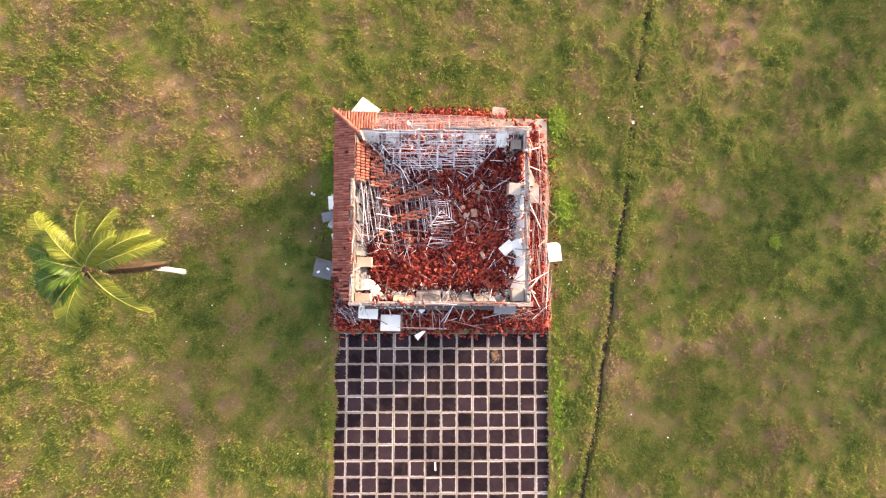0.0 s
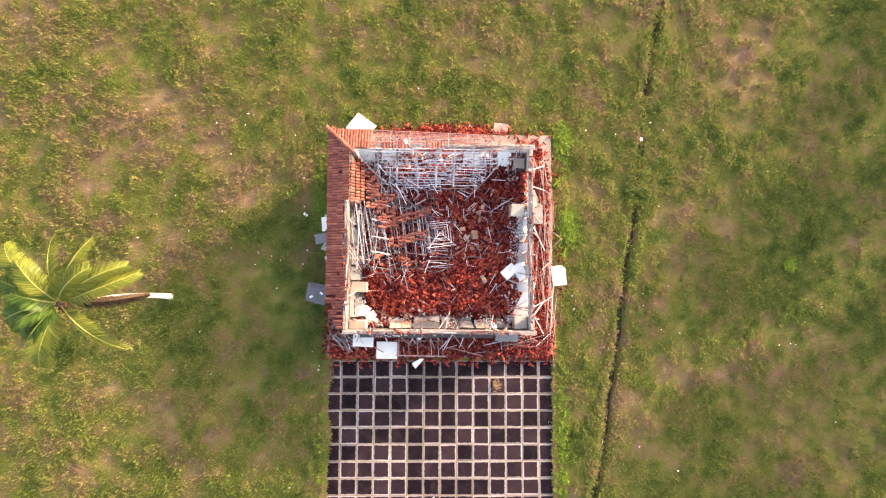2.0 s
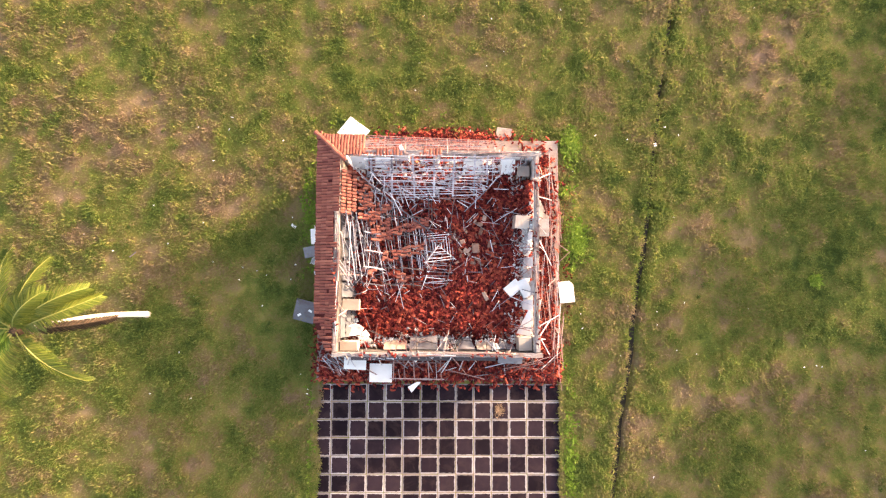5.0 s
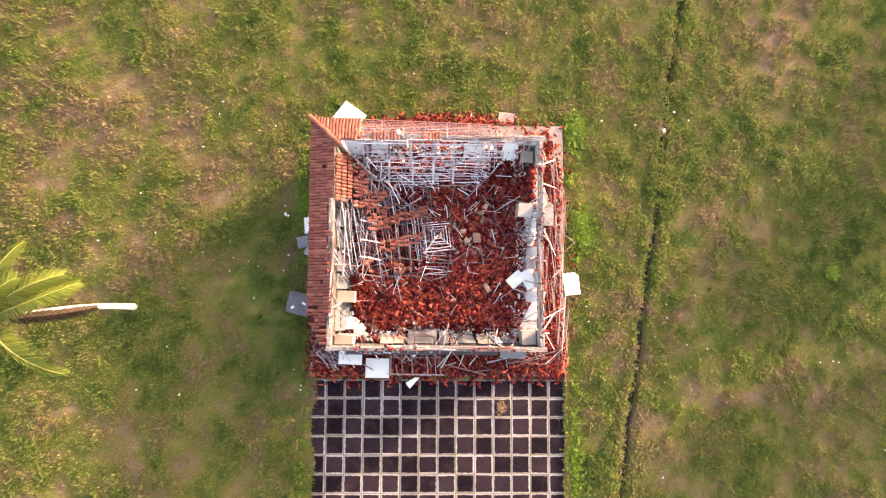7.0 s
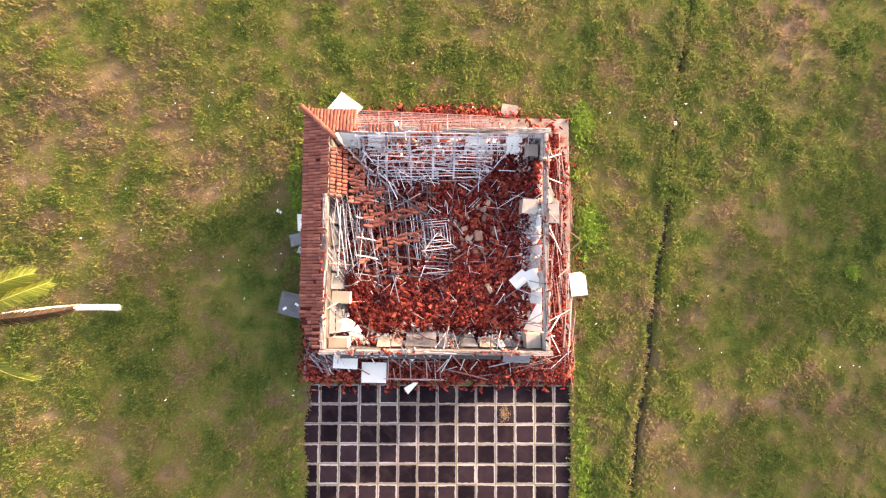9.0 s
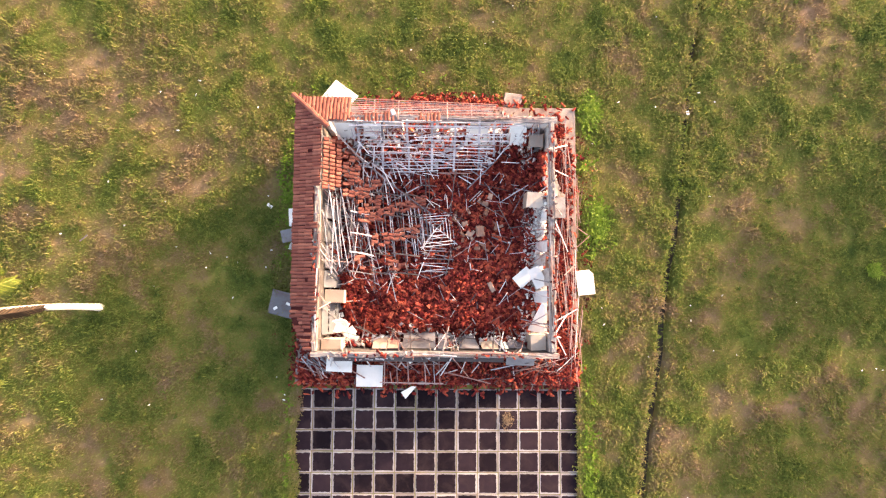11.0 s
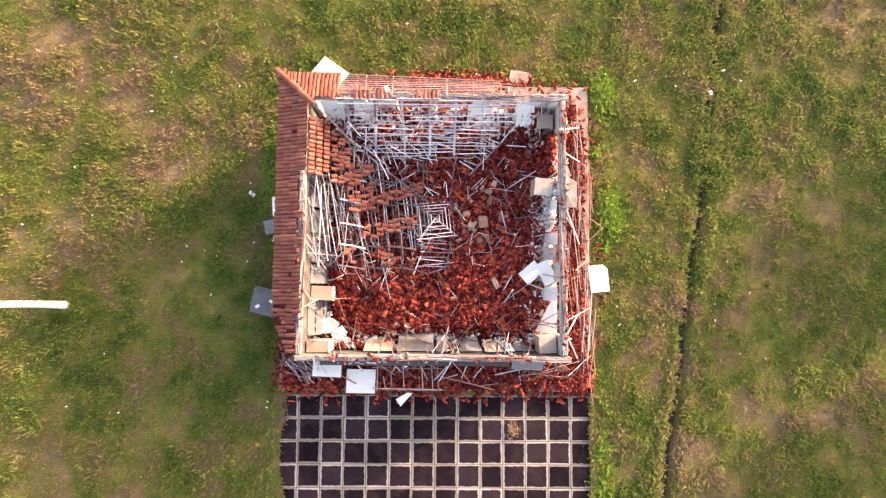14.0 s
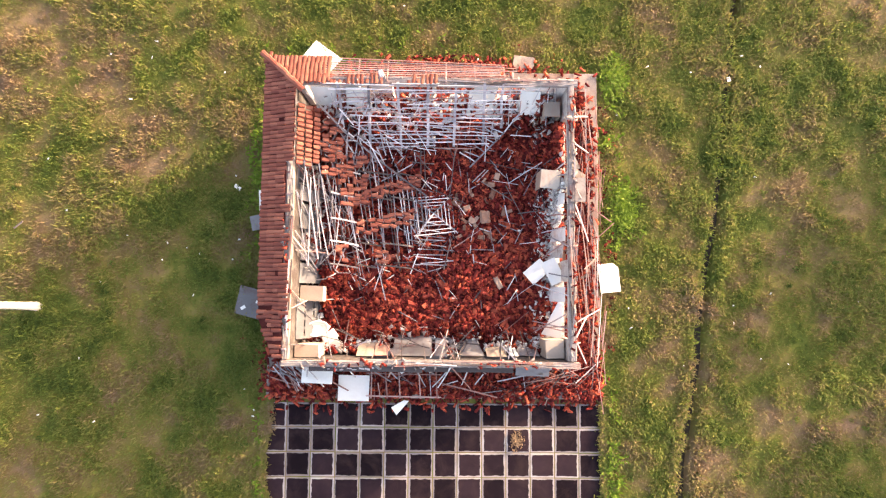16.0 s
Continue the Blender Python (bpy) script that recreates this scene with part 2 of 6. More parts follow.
STONE = surface("pale_rubble_stone", (0.15, 0.07, 0.05), (0.26, 0.14, 0.10), (0.40, 0.28, 0.22), 3.0, 0.9, 16, "object")
DEADSTRAW = surface("dead_straw", (0.16, 0.10, 0.06), (0.26, 0.17, 0.10), (0.36, 0.25, 0.16), 1.5, 0.8, 20, "island")
# mud colour kept dark so that it gives the ditch its shade
DITCHSHADE = surface("ditch_shade", (0.03, 0.024, 0.018), (0.06, 0.048, 0.034), (0.10, 0.08, 0.055), 2.0, 0.7, 12)
BARK = surface("bleached_palm_bark", (0.38, 0.355, 0.32), (0.52, 0.49, 0.455), (0.66, 0.635, 0.60), 1.5, 0.85, 12)
FROND = surface("palm_leaf", (0.075, 0.115, 0.015), (0.135, 0.165, 0.024), (0.22, 0.235, 0.042), 0.9, 0.45, 8, "island", thin=0.35)
YOUNGFROND = surface("young_palm_leaf", (0.035, 0.085, 0.014), (0.07, 0.135, 0.02), (0.13, 0.20, 0.035), 0.9, 0.45, 8, "island", thin=0.35)
DEADFROND = surface("dead_palm_leaf", (0.016, 0.010, 0.006), (0.03, 0.019, 0.012), (0.08, 0.05, 0.03), 1.0, 0.8, 12, "island")
STEM = surface("palm_rib", (0.17, 0.18, 0.035), (0.25, 0.25, 0.06), (0.34, 0.31, 0.10), 1.0, 0.5, 12)


# ---- mesh helpers ----
def mesh_from(name, verts, faces, mats, dry=None, slope=None):
    me = bpy.data.meshes.new(name)
    v = np.asarray(verts, np.float32)
    f = np.asarray(faces, np.int32)
    k = f.shape[1]
    me.vertices.add(len(v))
    me.vertices.foreach_set("co", v.ravel())
    me.loops.add(f.size)
    me.loops.foreach_set("vertex_index", f.ravel())
    me.polygons.add(len(f))
    me.polygons.foreach_set("loop_start", np.arange(0, f.size, k, dtype=np.int32))
    me.update(calc_edges=True)
    if dry is not None:
        me.attributes.new("dry", "FLOAT", "POINT").data.foreach_set("value", np.asarray(dry, np.float32))
    if slope is not None:
        me.attributes.new("lie", "FLOAT_VECTOR", "POINT").data.foreach_set("vector", np.asarray(slope, np.float32).ravel())
    me.validate()
    for m in mats:
        me.materials.append(m)
    return me


def mesh_bm(name, bm, *mats):
    bmesh.ops.recalc_face_normals(bm, faces=bm.faces)
    me = bpy.data.meshes.new(name)
    bm.to_mesh(me)
    bm.free()
    for m in mats:
        me.materials.append(m)
    return me


def base_at(name, x, y, z=0.0):
    """An Empty at the base of a thing made of parts."""
    e = new(name)
    e.empty_display_size = 0.2
    e.matrix_basis = pose(x, y, z)
    return e


def under(ob, parent):
    """Hang ob on parent, and keep its place in the world."""
    m = parent.matrix_basis.copy()
    if parent.parent:
        m = parent.parent.matrix_basis @ parent.matrix_parent_inverse @ m
    ob.parent, ob.matrix_parent_inverse = parent, m.inverted()
    return ob


def part(name, data, parent, label="", m=None):
    ob = new(name, data)
    if m is not None:
        ob.matrix_basis = m
    under(ob, parent)
    return tagged(ob, label) if label else ob


def add_box(bm, x0, y0, z0, x1, y1, z1, mat=0):
    vs = [bm.verts.new(c) for c in ((x0, y0, z0), (x1, y0, z0), (x1, y1, z0), (x0, y1, z0), (x0, y0, z1), (x1, y0, z1), (x1, y1, z1), (x0, y1, z1))]
    for q in ((0, 3, 2, 1), (4, 5, 6, 7), (0, 1, 5, 4), (1, 2, 6, 5), (2, 3, 7, 6), (3, 0, 4, 7)):
        bm.faces.new([vs[i] for i in q]).material_index = mat
    return vs


def rough_box(x0, y0, z0, x1, y1, z1, bev=0.01, jit=0.0, cuts=0):
    bm = bmesh.new()
    add_box(bm, x0, y0, z0, x1, y1, z1)
    if cuts:
        bmesh.ops.subdivide_edges(bm, edges=bm.edges[:], cuts=cuts, use_grid_fill=True)
    if bev:
        bmesh.ops.bevel(bm, geom=[e for e in bm.edges if len(e.link_faces) == 2 and e.calc_face_angle(0) > 1], offset=bev, segments=1, affect="EDGES")
    for v in bm.verts:
        v.co += Vector([random.uniform(-jit, jit) for _ in range(3)])
    return bm


def span(a, b, w, h, twist=0.0):
    """The pose and scale that lay a unit stick from a to b."""
    a, b = Vector(a), Vector(b)
    d = b - a
    x = d.normalized()
    up = Vector((0, 0, 1)) if abs(x.z) < 0.95 else Vector((0, 1, 0))
    y = up.cross(x).normalized()
    z = x.cross(y)
    m = Matrix((x, y, z)).transposed().to_4x4()
    return Matrix.Translation(a) @ m @ pose(0, 0, 0, twist) @ Matrix.Diagonal((d.length, w, h, 1))


def unit_sticks(mat, n, bow):
    """Sawn sticks one unit long and thick, with slightly bowed and split ends."""
    out = []
    for k in range(n):
        bm = bmesh.new()
        rings = []
        by, bz = random.uniform(-bow, bow), random.uniform(-bow, bow)
        for i in range(5):
            t = i / 4
            off = math.sin(math.pi * t)
            e = random.uniform(-0.02, 0.02) if i in (0, 4) else 0
            rings.append([bm.verts.new((t + e * random.random(), by * off + sy * 0.5 * random.uniform(0.85, 1.05), bz * off + sz * 0.5 * random.uniform(0.85, 1.05))) for sy, sz in ((-1, -1), (1, -1), (1, 1), (-1, 1))])
        for a, b in zip(rings, rings[1:]):
            for i in range(4):
                bm.faces.new((a[i], a[(i + 1) % 4], b[(i + 1) % 4], b[i]))
        bm.faces.new(rings[0][::-1])
        bm.faces.new(rings[-1])
        out.append(mesh_bm("stick", bm, mat))
    return out


STICKS = {"grey": unit_sticks(TIMBER, 6, 0.3), "raw": unit_sticks(RAWWOOD, 5, 0.3), "dark": unit_sticks(DARKWOOD, 4, 0.3), "white": unit_sticks(WHITEWOOD, 4, 0.3)}


def stick(name, a, b, w=0.05, h=0.04, look_of="grey", parent=None):
    ob = new(name, random.choice(STICKS[look_of]))
    ob.matrix_basis = span(a, b, w, h, random.uniform(-8, 8))
    if parent:
        under(ob, parent)
    return ob


# ---- the ground ----
HOUSE = (-6.85, -6.3, 6.9, 7.5)      # veranda slab
YARD = (-6.92, -19.6, 6.98, -6.32)   # paved yard
WALLS = (-5.55, -4.72, 5.26, 6.16)   # outer faces of the walls


def ditch_x(y):
    return np.interp(y, (-60, -17, -11, -5, -1, 4.4, 9.5, 16, 60), (3.0, 8.95, 10.12, 11.0, 11.6, 12.45, 13.0, 14.0, 20.0)) + 0.06 * np.sin(y * 0.9) + 0.025 * np.sin(y * 2.3)


def ground_z(x, y):
    z = 0.05 * np.sin(x * 0.31 + 1.3) * np.sin(y * 0.27) + 0.03 * np.sin(x * 0.9) * np.sin(y * 0.8 + 0.5) - 0.03
    z = z + 0.11 * (clouds(x, y, 2.6, 51, 2) - 0.5)
    d = np.abs(x - ditch_x(y))
    z = z - 0.6 * np.clip(1 - (d / (0.19 + 0.08 * np.clip((6 - y) / 8, 0, 1))) ** 2, 0, 1) ** 0.6
    near = np.maximum(np.maximum(HOUSE[0] - x, x - HOUSE[2]), np.maximum(YARD[1] - y, y - HOUSE[3]))
    return np.where(near < 1.5, z * np.clip(near / 1.5, 0, 1) - 0.02, z)


def build_ground():
    def axis(lo, hi, step):
        far = np.array([0.6, 1.5, 3, 6, 12, 25, 50, 100, 220, 500, 1200, 3000])
        mid = np.arange(lo, hi + step / 2, step)
        return np.concatenate([(lo - far)[::-1], mid, hi + far])
    xs = np.sort(np.concatenate([axis(-36, 38, 0.34)]))
    ys = axis(-26, 24, 0.34)
    # finer columns follow the ditch
    X, Y = np.meshgrid(xs, ys)
    pull = X - 11.4
    near = np.abs(pull) < 3.4
    s = np.sign(pull) * np.abs(pull / 3.4) ** 1.8 * 3.4
    shift = (ditch_x(Y) - 11.4) * np.clip(1.6 - np.abs(X - 11.4) / 6.0, 0, 1)
    X = np.where(near, 11.4 + s, X) + np.where(np.abs(Y) < 40, shift, 0)
    Z = ground_z(X, Y)
    n, k = X.shape
    idx = np.arange(n * k).reshape(n, k)
    f = np.stack([idx[:-1, :-1], idx[:-1, 1:], idx[1:, 1:], idx[1:, :-1]], -1).reshape(-1, 4)
    me = mesh_from("ground", np.stack([X, Y, Z], -1).reshape(-1, 3), f, [GROUND], dryness(X, Y).ravel())
    me.polygons.foreach_set("use_smooth", np.ones(len(f), bool))
    tagged(new("ground", me), "uneven pasture of green and dry brown grass", "ground", kind="structure")


build_ground()


def build_ditch():
    """A strip of mud along the bed of the ditch, coloured dark for the ditch's shade."""
    rng = random.Random(4)
    y = np.arange(-55, 55, 0.25)
    v, f = [], []
    for i, t in enumerate(y):
        c = float(ditch_x(np.float64(t)))
        w = 0.10 + 0.08 * min(1, max(0, (6 - t) / 8)) + rng.uniform(-0.025, 0.025)
        z = -0.4 + rng.uniform(-0.02, 0.02)
        v += [(c - w, t, z), (c, t, z - 0.05), (c + w, t, z)]
        if i:
            b = 3 * i
            f += [(b - 3, b - 2, b + 1, b), (b - 2, b - 1, b + 2, b + 1)]
    tagged(new("ditch_bed", mesh_from("ditch_bed", v, f, [DITCHSHADE])), "narrow ditch bed of mud, coloured dark for the shade in it", "ditch", kind="structure")


build_ditch()


def open_ground(x, y, gap=0.0):
    inside = (x > HOUSE[0] - gap) & (x < HOUSE[2] + gap) & (y > YARD[1] - gap) & (y < HOUSE[3] + gap)
    step = (np.abs(x - 3.75) < 0.6) & (np.abs(y - 7.9) < 0.5)
    return ~(inside | step)


def field(x, y, scale, seed):
    """A cheap smooth noise in 0..1 for many points at once."""
    rng = np.random.default_rng(seed)
    out, amp, tot = 0, 1.0, 0
    for o in range(3):
        for _ in range(4):
            a = rng.uniform(0, math.tau)
            k = scale * 2 ** o * rng.uniform(0.7, 1.4)
            out = out + amp * np.sin(k * (x * math.cos(a) + y * math.sin(a)) + rng.uniform(0, math.tau))
            tot += amp
        amp *= 0.6
    return 0.5 + 0.5 * np.clip(out / tot * 2.2, -1, 1)


def blades(name, x, y, z, count, length, width, lean, mat, seed, label, category, spread=0.05, shift=0.0):
    """Clumps of bent blades, each of two faces, joined as one stuff."""
    rng = np.random.default_rng(seed)
    n = len(x)
    N = n * count
    bx = np.repeat(x, count) + rng.normal(0, spread, N)
    by = np.repeat(y, count) + rng.normal(0, spread, N)
    bz = np.repeat(z, count)
    a = rng.uniform(0, math.tau, N)
    ln = np.repeat(length, count) * rng.uniform(0.6, 1.25, N)
    le = rng.uniform(*lean, N)
    w = width * rng.uniform(0.7, 1.4, N)
    dx, dy = np.cos(a), np.sin(a)
    sx, sy = -dy * w / 2, dx * w / 2
    midh, midr = ln * 0.6 * np.cos(le * 0.5), ln * 0.6 * np.sin(le * 0.5)
    toph, topr = midh + ln * 0.45 * np.cos(le * 1.35), midr + ln * 0.45 * np.sin(le * 1.35)
    toph = np.maximum(toph, 0.03)
    v = np.empty((N, 4, 3), np.float32)
    v[:, 0] = np.stack([bx, by, bz - 0.03], 1)
    v[:, 1] = np.stack([bx + dx * midr + sx, by + dy * midr + sy, bz + midh], 1)
    v[:, 2] = np.stack([bx + dx * midr - sx, by + dy * midr - sy, bz + midh], 1)
    v[:, 3] = np.stack([bx + dx * topr, by + dy * topr, bz + toph], 1)
    i = np.arange(N)[:, None] * 4
    f = np.concatenate([i + np.array([[0, 1, 2]]), i + np.array([[2, 1, 3]])], 1).reshape(-1, 3)
    d = np.repeat(dryness(bx, by) + shift, 4)
    return tagged(new(name, mesh_from(name, v.reshape(-1, 3), f, [mat], d, np.repeat(lie(bx, by), 4, 0))), label, category, kind="stuff")


def leaf_clumps(name, cx, cy, r, h, count, leaf, mat, seed, label, shift=0.0):
    """Low domes of broad leaves that face outwards, joined as one stuff."""
    rng = np.random.default_rng(seed)
    N = len(cx) * count
    rep = lambda a: np.repeat(a, count)
    az, up = rng.uniform(0, math.tau, N), rng.uniform(0.08, 1.0, N)
    flat = np.sqrt(1 - up ** 2)
    d = np.stack([flat * np.cos(az), flat * np.sin(az), up], 1)
    reach = rng.uniform(0.55, 1.12, N) * (1 + 0.35 * np.sin(3 * az + rep(cx * 9)))
    c = np.stack([rep(cx) + d[:, 0] * rep(r) * reach, rep(cy) + d[:, 1] * rep(r) * reach, rep(ground_z(cx, cy)) + 0.02 + d[:, 2] * rep(h) * reach], 1)
    n = d + rng.normal(0, 0.45, (N, 3))
    n /= np.linalg.norm(n, axis=1)[:, None]
    t = np.cross(n, rng.normal(0, 1, (N, 3)))
    t /= np.linalg.norm(t, axis=1)[:, None]
    s = np.cross(n, t)
    ln, wd = leaf * rng.uniform(0.7, 1.4, N)[:, None], leaf * rng.uniform(0.3, 0.5, N)[:, None]
    v = np.stack([c - t * ln * 0.5, c + s * wd * 0.5 - t * ln * 0.05, c + t * ln * 0.5 - n * leaf * 0.15, c - s * wd * 0.5 - t * ln * 0.05], 1)
    f = np.arange(N * 4).reshape(-1, 4)
    dry = np.repeat(rep(dryness(cx, cy) + shift), 4)
    return tagged(new(name, mesh_from(name, v.reshape(-1, 3), f, [mat], dry, np.repeat(lie(c[:, 0], c[:, 1]), 4, 0))), label, "weeds", kind="stuff")


def build_grass():
    rng = np.random.default_rng(5)
    n = 170000
    x, y = rng.uniform(-33, 34, n), rng.uniform(-20, 20, n)
    dry = dryness(x, y)
    keep = open_ground(x, y, 0.03) & (np.abs(x - ditch_x(y)) > 0.22) & (rng.random(n) < np.clip(1.25 - 0.75 * dry, 0.3, 1))
    x, y, dry = x[keep], y[keep], dry[keep]
    ln = 0.04 + 0.9 * canopy(x, y) + np.clip(0.12 - 0.12 * dry, 0.0, 0.1) + 0.04 * rng.random(len(x))
    blades("grass", x, y, ground_z(x, y), 4, ln, 0.044, (0.7, 1.5), GRASS, 1, "short rough pasture grass in green and yellow-brown", "grass", 0.12)
    # thinner cover beyond
    n = 26000
    x, y = rng.uniform(-75, 75, n), rng.uniform(-60, 60, n)
    keep = ((np.abs(x) > 33) | (np.abs(y) > 20)) & (np.abs(x - ditch_x(y)) > 0.2)
    x, y = x[keep], y[keep]
    blades("far_grass", x, y, ground_z(x, y), 4, 0.2 + 0.1 * rng.random(len(x)), 0.14, (0.7, 1.5), GRASS, 3, "rough pasture grass running on to the distance", "grass", 0.3)
    # taller tufts in drifts
    n = 105000
    x, y = rng.uniform(-33, 34, n), rng.uniform(-20, 20, n)
    keep = open_ground(x, y, 0.1) & (np.abs(x - ditch_x(y)) > 0.2) & (rng.random(n) < np.clip(canopy(x, y) * 11.0 - 0.75, 0, 1))
    x, y = x[keep], y[keep]
    blades("tall_grass", x, y, ground_z(x, y), 9, 0.15 + 0.2 * rng.random(len(x)), 0.048, (0.3, 1.3), TALLGRASS, 2, "taller tufts of green and straw-coloured grass", "grass", 0.11)
    # leafy weeds in drifts, thick where the ground is green
    n = 50000
    x, y = rng.uniform(-33, 34, n), rng.uniform(-20, 20, n)
    chance = np.clip(canopy(x, y) * 16.0 - 1.3, 0, 1) * np.clip(1.5 - 1.6 * dryness(x, y), 0.12, 1)
    keep = open_ground(x, y, 0.25) & (np.abs(x - ditch_x(y)) > 0.4) & (rng.random(n) < chance)
    x, y = x[keep], y[keep]
    r = 0.1 + 0.2 * rng.random(len(x)) ** 1.6
    leaf_clumps("leafy_weeds", x, y, r, r * rng.uniform(0.8, 1.3, len(x)), 24, 0.11, LEAFY, 51, "low leafy green weeds scattered in the pasture", -0.06)
    n = 9000
    x, y = rng.uniform(-33, 34, n), rng.uniform(-20, 20, n)
    chance = np.clip(clouds(x, y, 3.0, 91) * 4.0 - 2.0, 0, 1) * np.where(x > 7, 1.0, 0.55)
    keep = open_ground(x, y, 0.3) & (np.abs(x - ditch_x(y)) > 0.4) & (rng.random(n) < chance)
    x, y = x[keep], y[keep]
    r = 0.1 + 0.16 * rng.random(len(x))
    leaf_clumps("dry_weeds", x, y, r, r * rng.uniform(0.8, 1.5, len(x)), 22, 0.09, LEAFY, 52, "straw-yellow weed tufts scattered in the pasture", 0.12)
    # dark-leaved clumps
    x, y = rng.uniform(-30, 31, 420), rng.uniform(-18, 18, 420)
    keep = open_ground(x, y, 0.3) & (np.abs(x - ditch_x(y)) > 0.5)
    x, y = x[keep], y[keep]
    r = 0.1 + 0.3 * rng.random(len(x)) ** 2
    leaf_clumps("dark_weeds", x, y, r, r * 0.8, 44, 0.12, LEAFY, 53, "dark green broad-leaved weeds in the pasture", -0.3)
    # grass that hangs over the northern ditch
    y = rng.uniform(3.0, 20, 260)
    x = ditch_x(y) + rng.normal(0.05, 0.2, 260)
    keep = field(y, y * 0, 0.8, 33) > 0.55
    x, y = x[keep], y[keep]
    blades("ditch_cover", x, y, np.full(len(x), -0.1), 9, 0.26 + 0.14 * rng.random(len(x)), 0.05, (0.3, 1.2), TALLGRASS, 19, "grass hanging over the narrow ditch", "grass", 0.1)
    # straw-coloured edge of the ditch
    y = rng.uniform(-20, 20, 1500)
    side = np.where(rng.random(1500) < 0.62, -1, 1)
    keep = rng.random(1500) < np.clip(field(y, y * 0 + side, 0.8, 31) * 1.8 - 0.2, 0, 1)
    y, side = y[keep], side[keep]
    x = ditch_x(y) + side * rng.uniform(0.28, 0.7, len(y))
    blades("ditch_grass", x, y, ground_z(x, y), 8, 0.2 + 0.16 * rng.random(len(x)), 0.05, (0.3, 1.3), TALLGRASS, 4, "straw-yellow tall grass along the ditch", "grass")
    # bushy weeds on the sunny rim of the house's shadow, and single clumps of note
    t = rng.uniform(0, 1, 330) ** 0.8
    x, y = -7.6 - 8.0 * t + rng.normal(0, 0.35, 330), 4.9 - 5.4 * t + rng.normal(0, 0.4, 330)
    sx = np.repeat((-10.6, -9.6, -13.5, 0.5, 4.5, -3.0, 9.0, -8.6, 10.9, 11.4, 10.6, 12.9), 14)
    sy = np.repeat((10.0, 13.5, 2.2, 11.5, 10.2, 9.6, 11.0, 5.6, 2.2, 1.0, -6.0, 5.6), 14)
    x, y = np.concatenate([x, sx + rng.normal(0, 0.35, len(sx))]), np.concatenate([y, sy + rng.normal(0, 0.35, len(sx))])
    keep = (clouds(x, y, 1.2, 26) > 0.42) & open_ground(x, y, 0.2) & (np.abs(x - ditch_x(y)) > 0.3)
    x, y = x[keep], y[keep]
    r = 0.12 + 0.16 * rng.random(len(x))
    leaf_clumps("bushy_weeds", x, y, r, r * 1.1, 26, 0.12, LEAFY, 54, "bushy yellow-green weeds in the pasture", -0.02)
    # grass creeping over the rim of the yard and the slab
    n = 2600
    t = rng.uniform(-19.6, -6.2, n)
    west = rng.random(n) < 0.6
    reach = np.where(west, 0.02 + 0.34 * np.clip(field(t, t * 0, 0.9, 55) * 1.7 - 0.35 + 0.5 * np.clip((t + 9.5) / 3, 0, 1), 0, 1), 0.22 * np.clip(field(t, t * 0 + 9, 1.3, 56) * 1.6 - 0.4, 0, 1))
    off = rng.uniform(-0.35, 1.0, n) * reach
    x = np.where(west, YARD[0] + off, YARD[2] - off)
    blades("rim_grass", x, t, np.full(n, 0.0), 6, 0.12 + 0.12 * rng.random(n), 0.05, (0.5, 1.4), TALLGRASS, 15, "grass creeping over the rim of the paved yard", "grass", 0.06, 0.12)
    # lush weeds beside the slab
    px, py = [], []
    for cx, cy, rx, ry, k in ((7.9, 1.7, 0.5, 1.0, 230), (7.65, 7.3, 0.45, 0.8, 260), (7.4, -11.5, 0.4, 5.0, 130), (-7.1, -11.0, 0.25, 5.0, 40), (7.6, 4.6, 0.4, 1.2, 14), (-0.5, 8.6, 6.0, 0.6, 20), (21.8, -0.6, 0.25, 0.3, 60), (-7.4, 3.0, 0.5, 2.5, 120)):
        px.append(rng.normal(cx, rx * 0.55, k))
        py.append(rng.normal(cy, ry * 0.55, k))
    x, y = np.concatenate(px), np.concatenate(py)
    keep = open_ground(x, y, 0.08)
    x, y = x[keep], y[keep]
    blades("weeds", x, y, ground_z(x, y), 8, 0.18 + 0.2 * rng.random(len(x)), 0.075, (0.5, 1.3), LUSH, 6, "bright green lush weeds beside the concrete slab", "weeds")


build_grass()


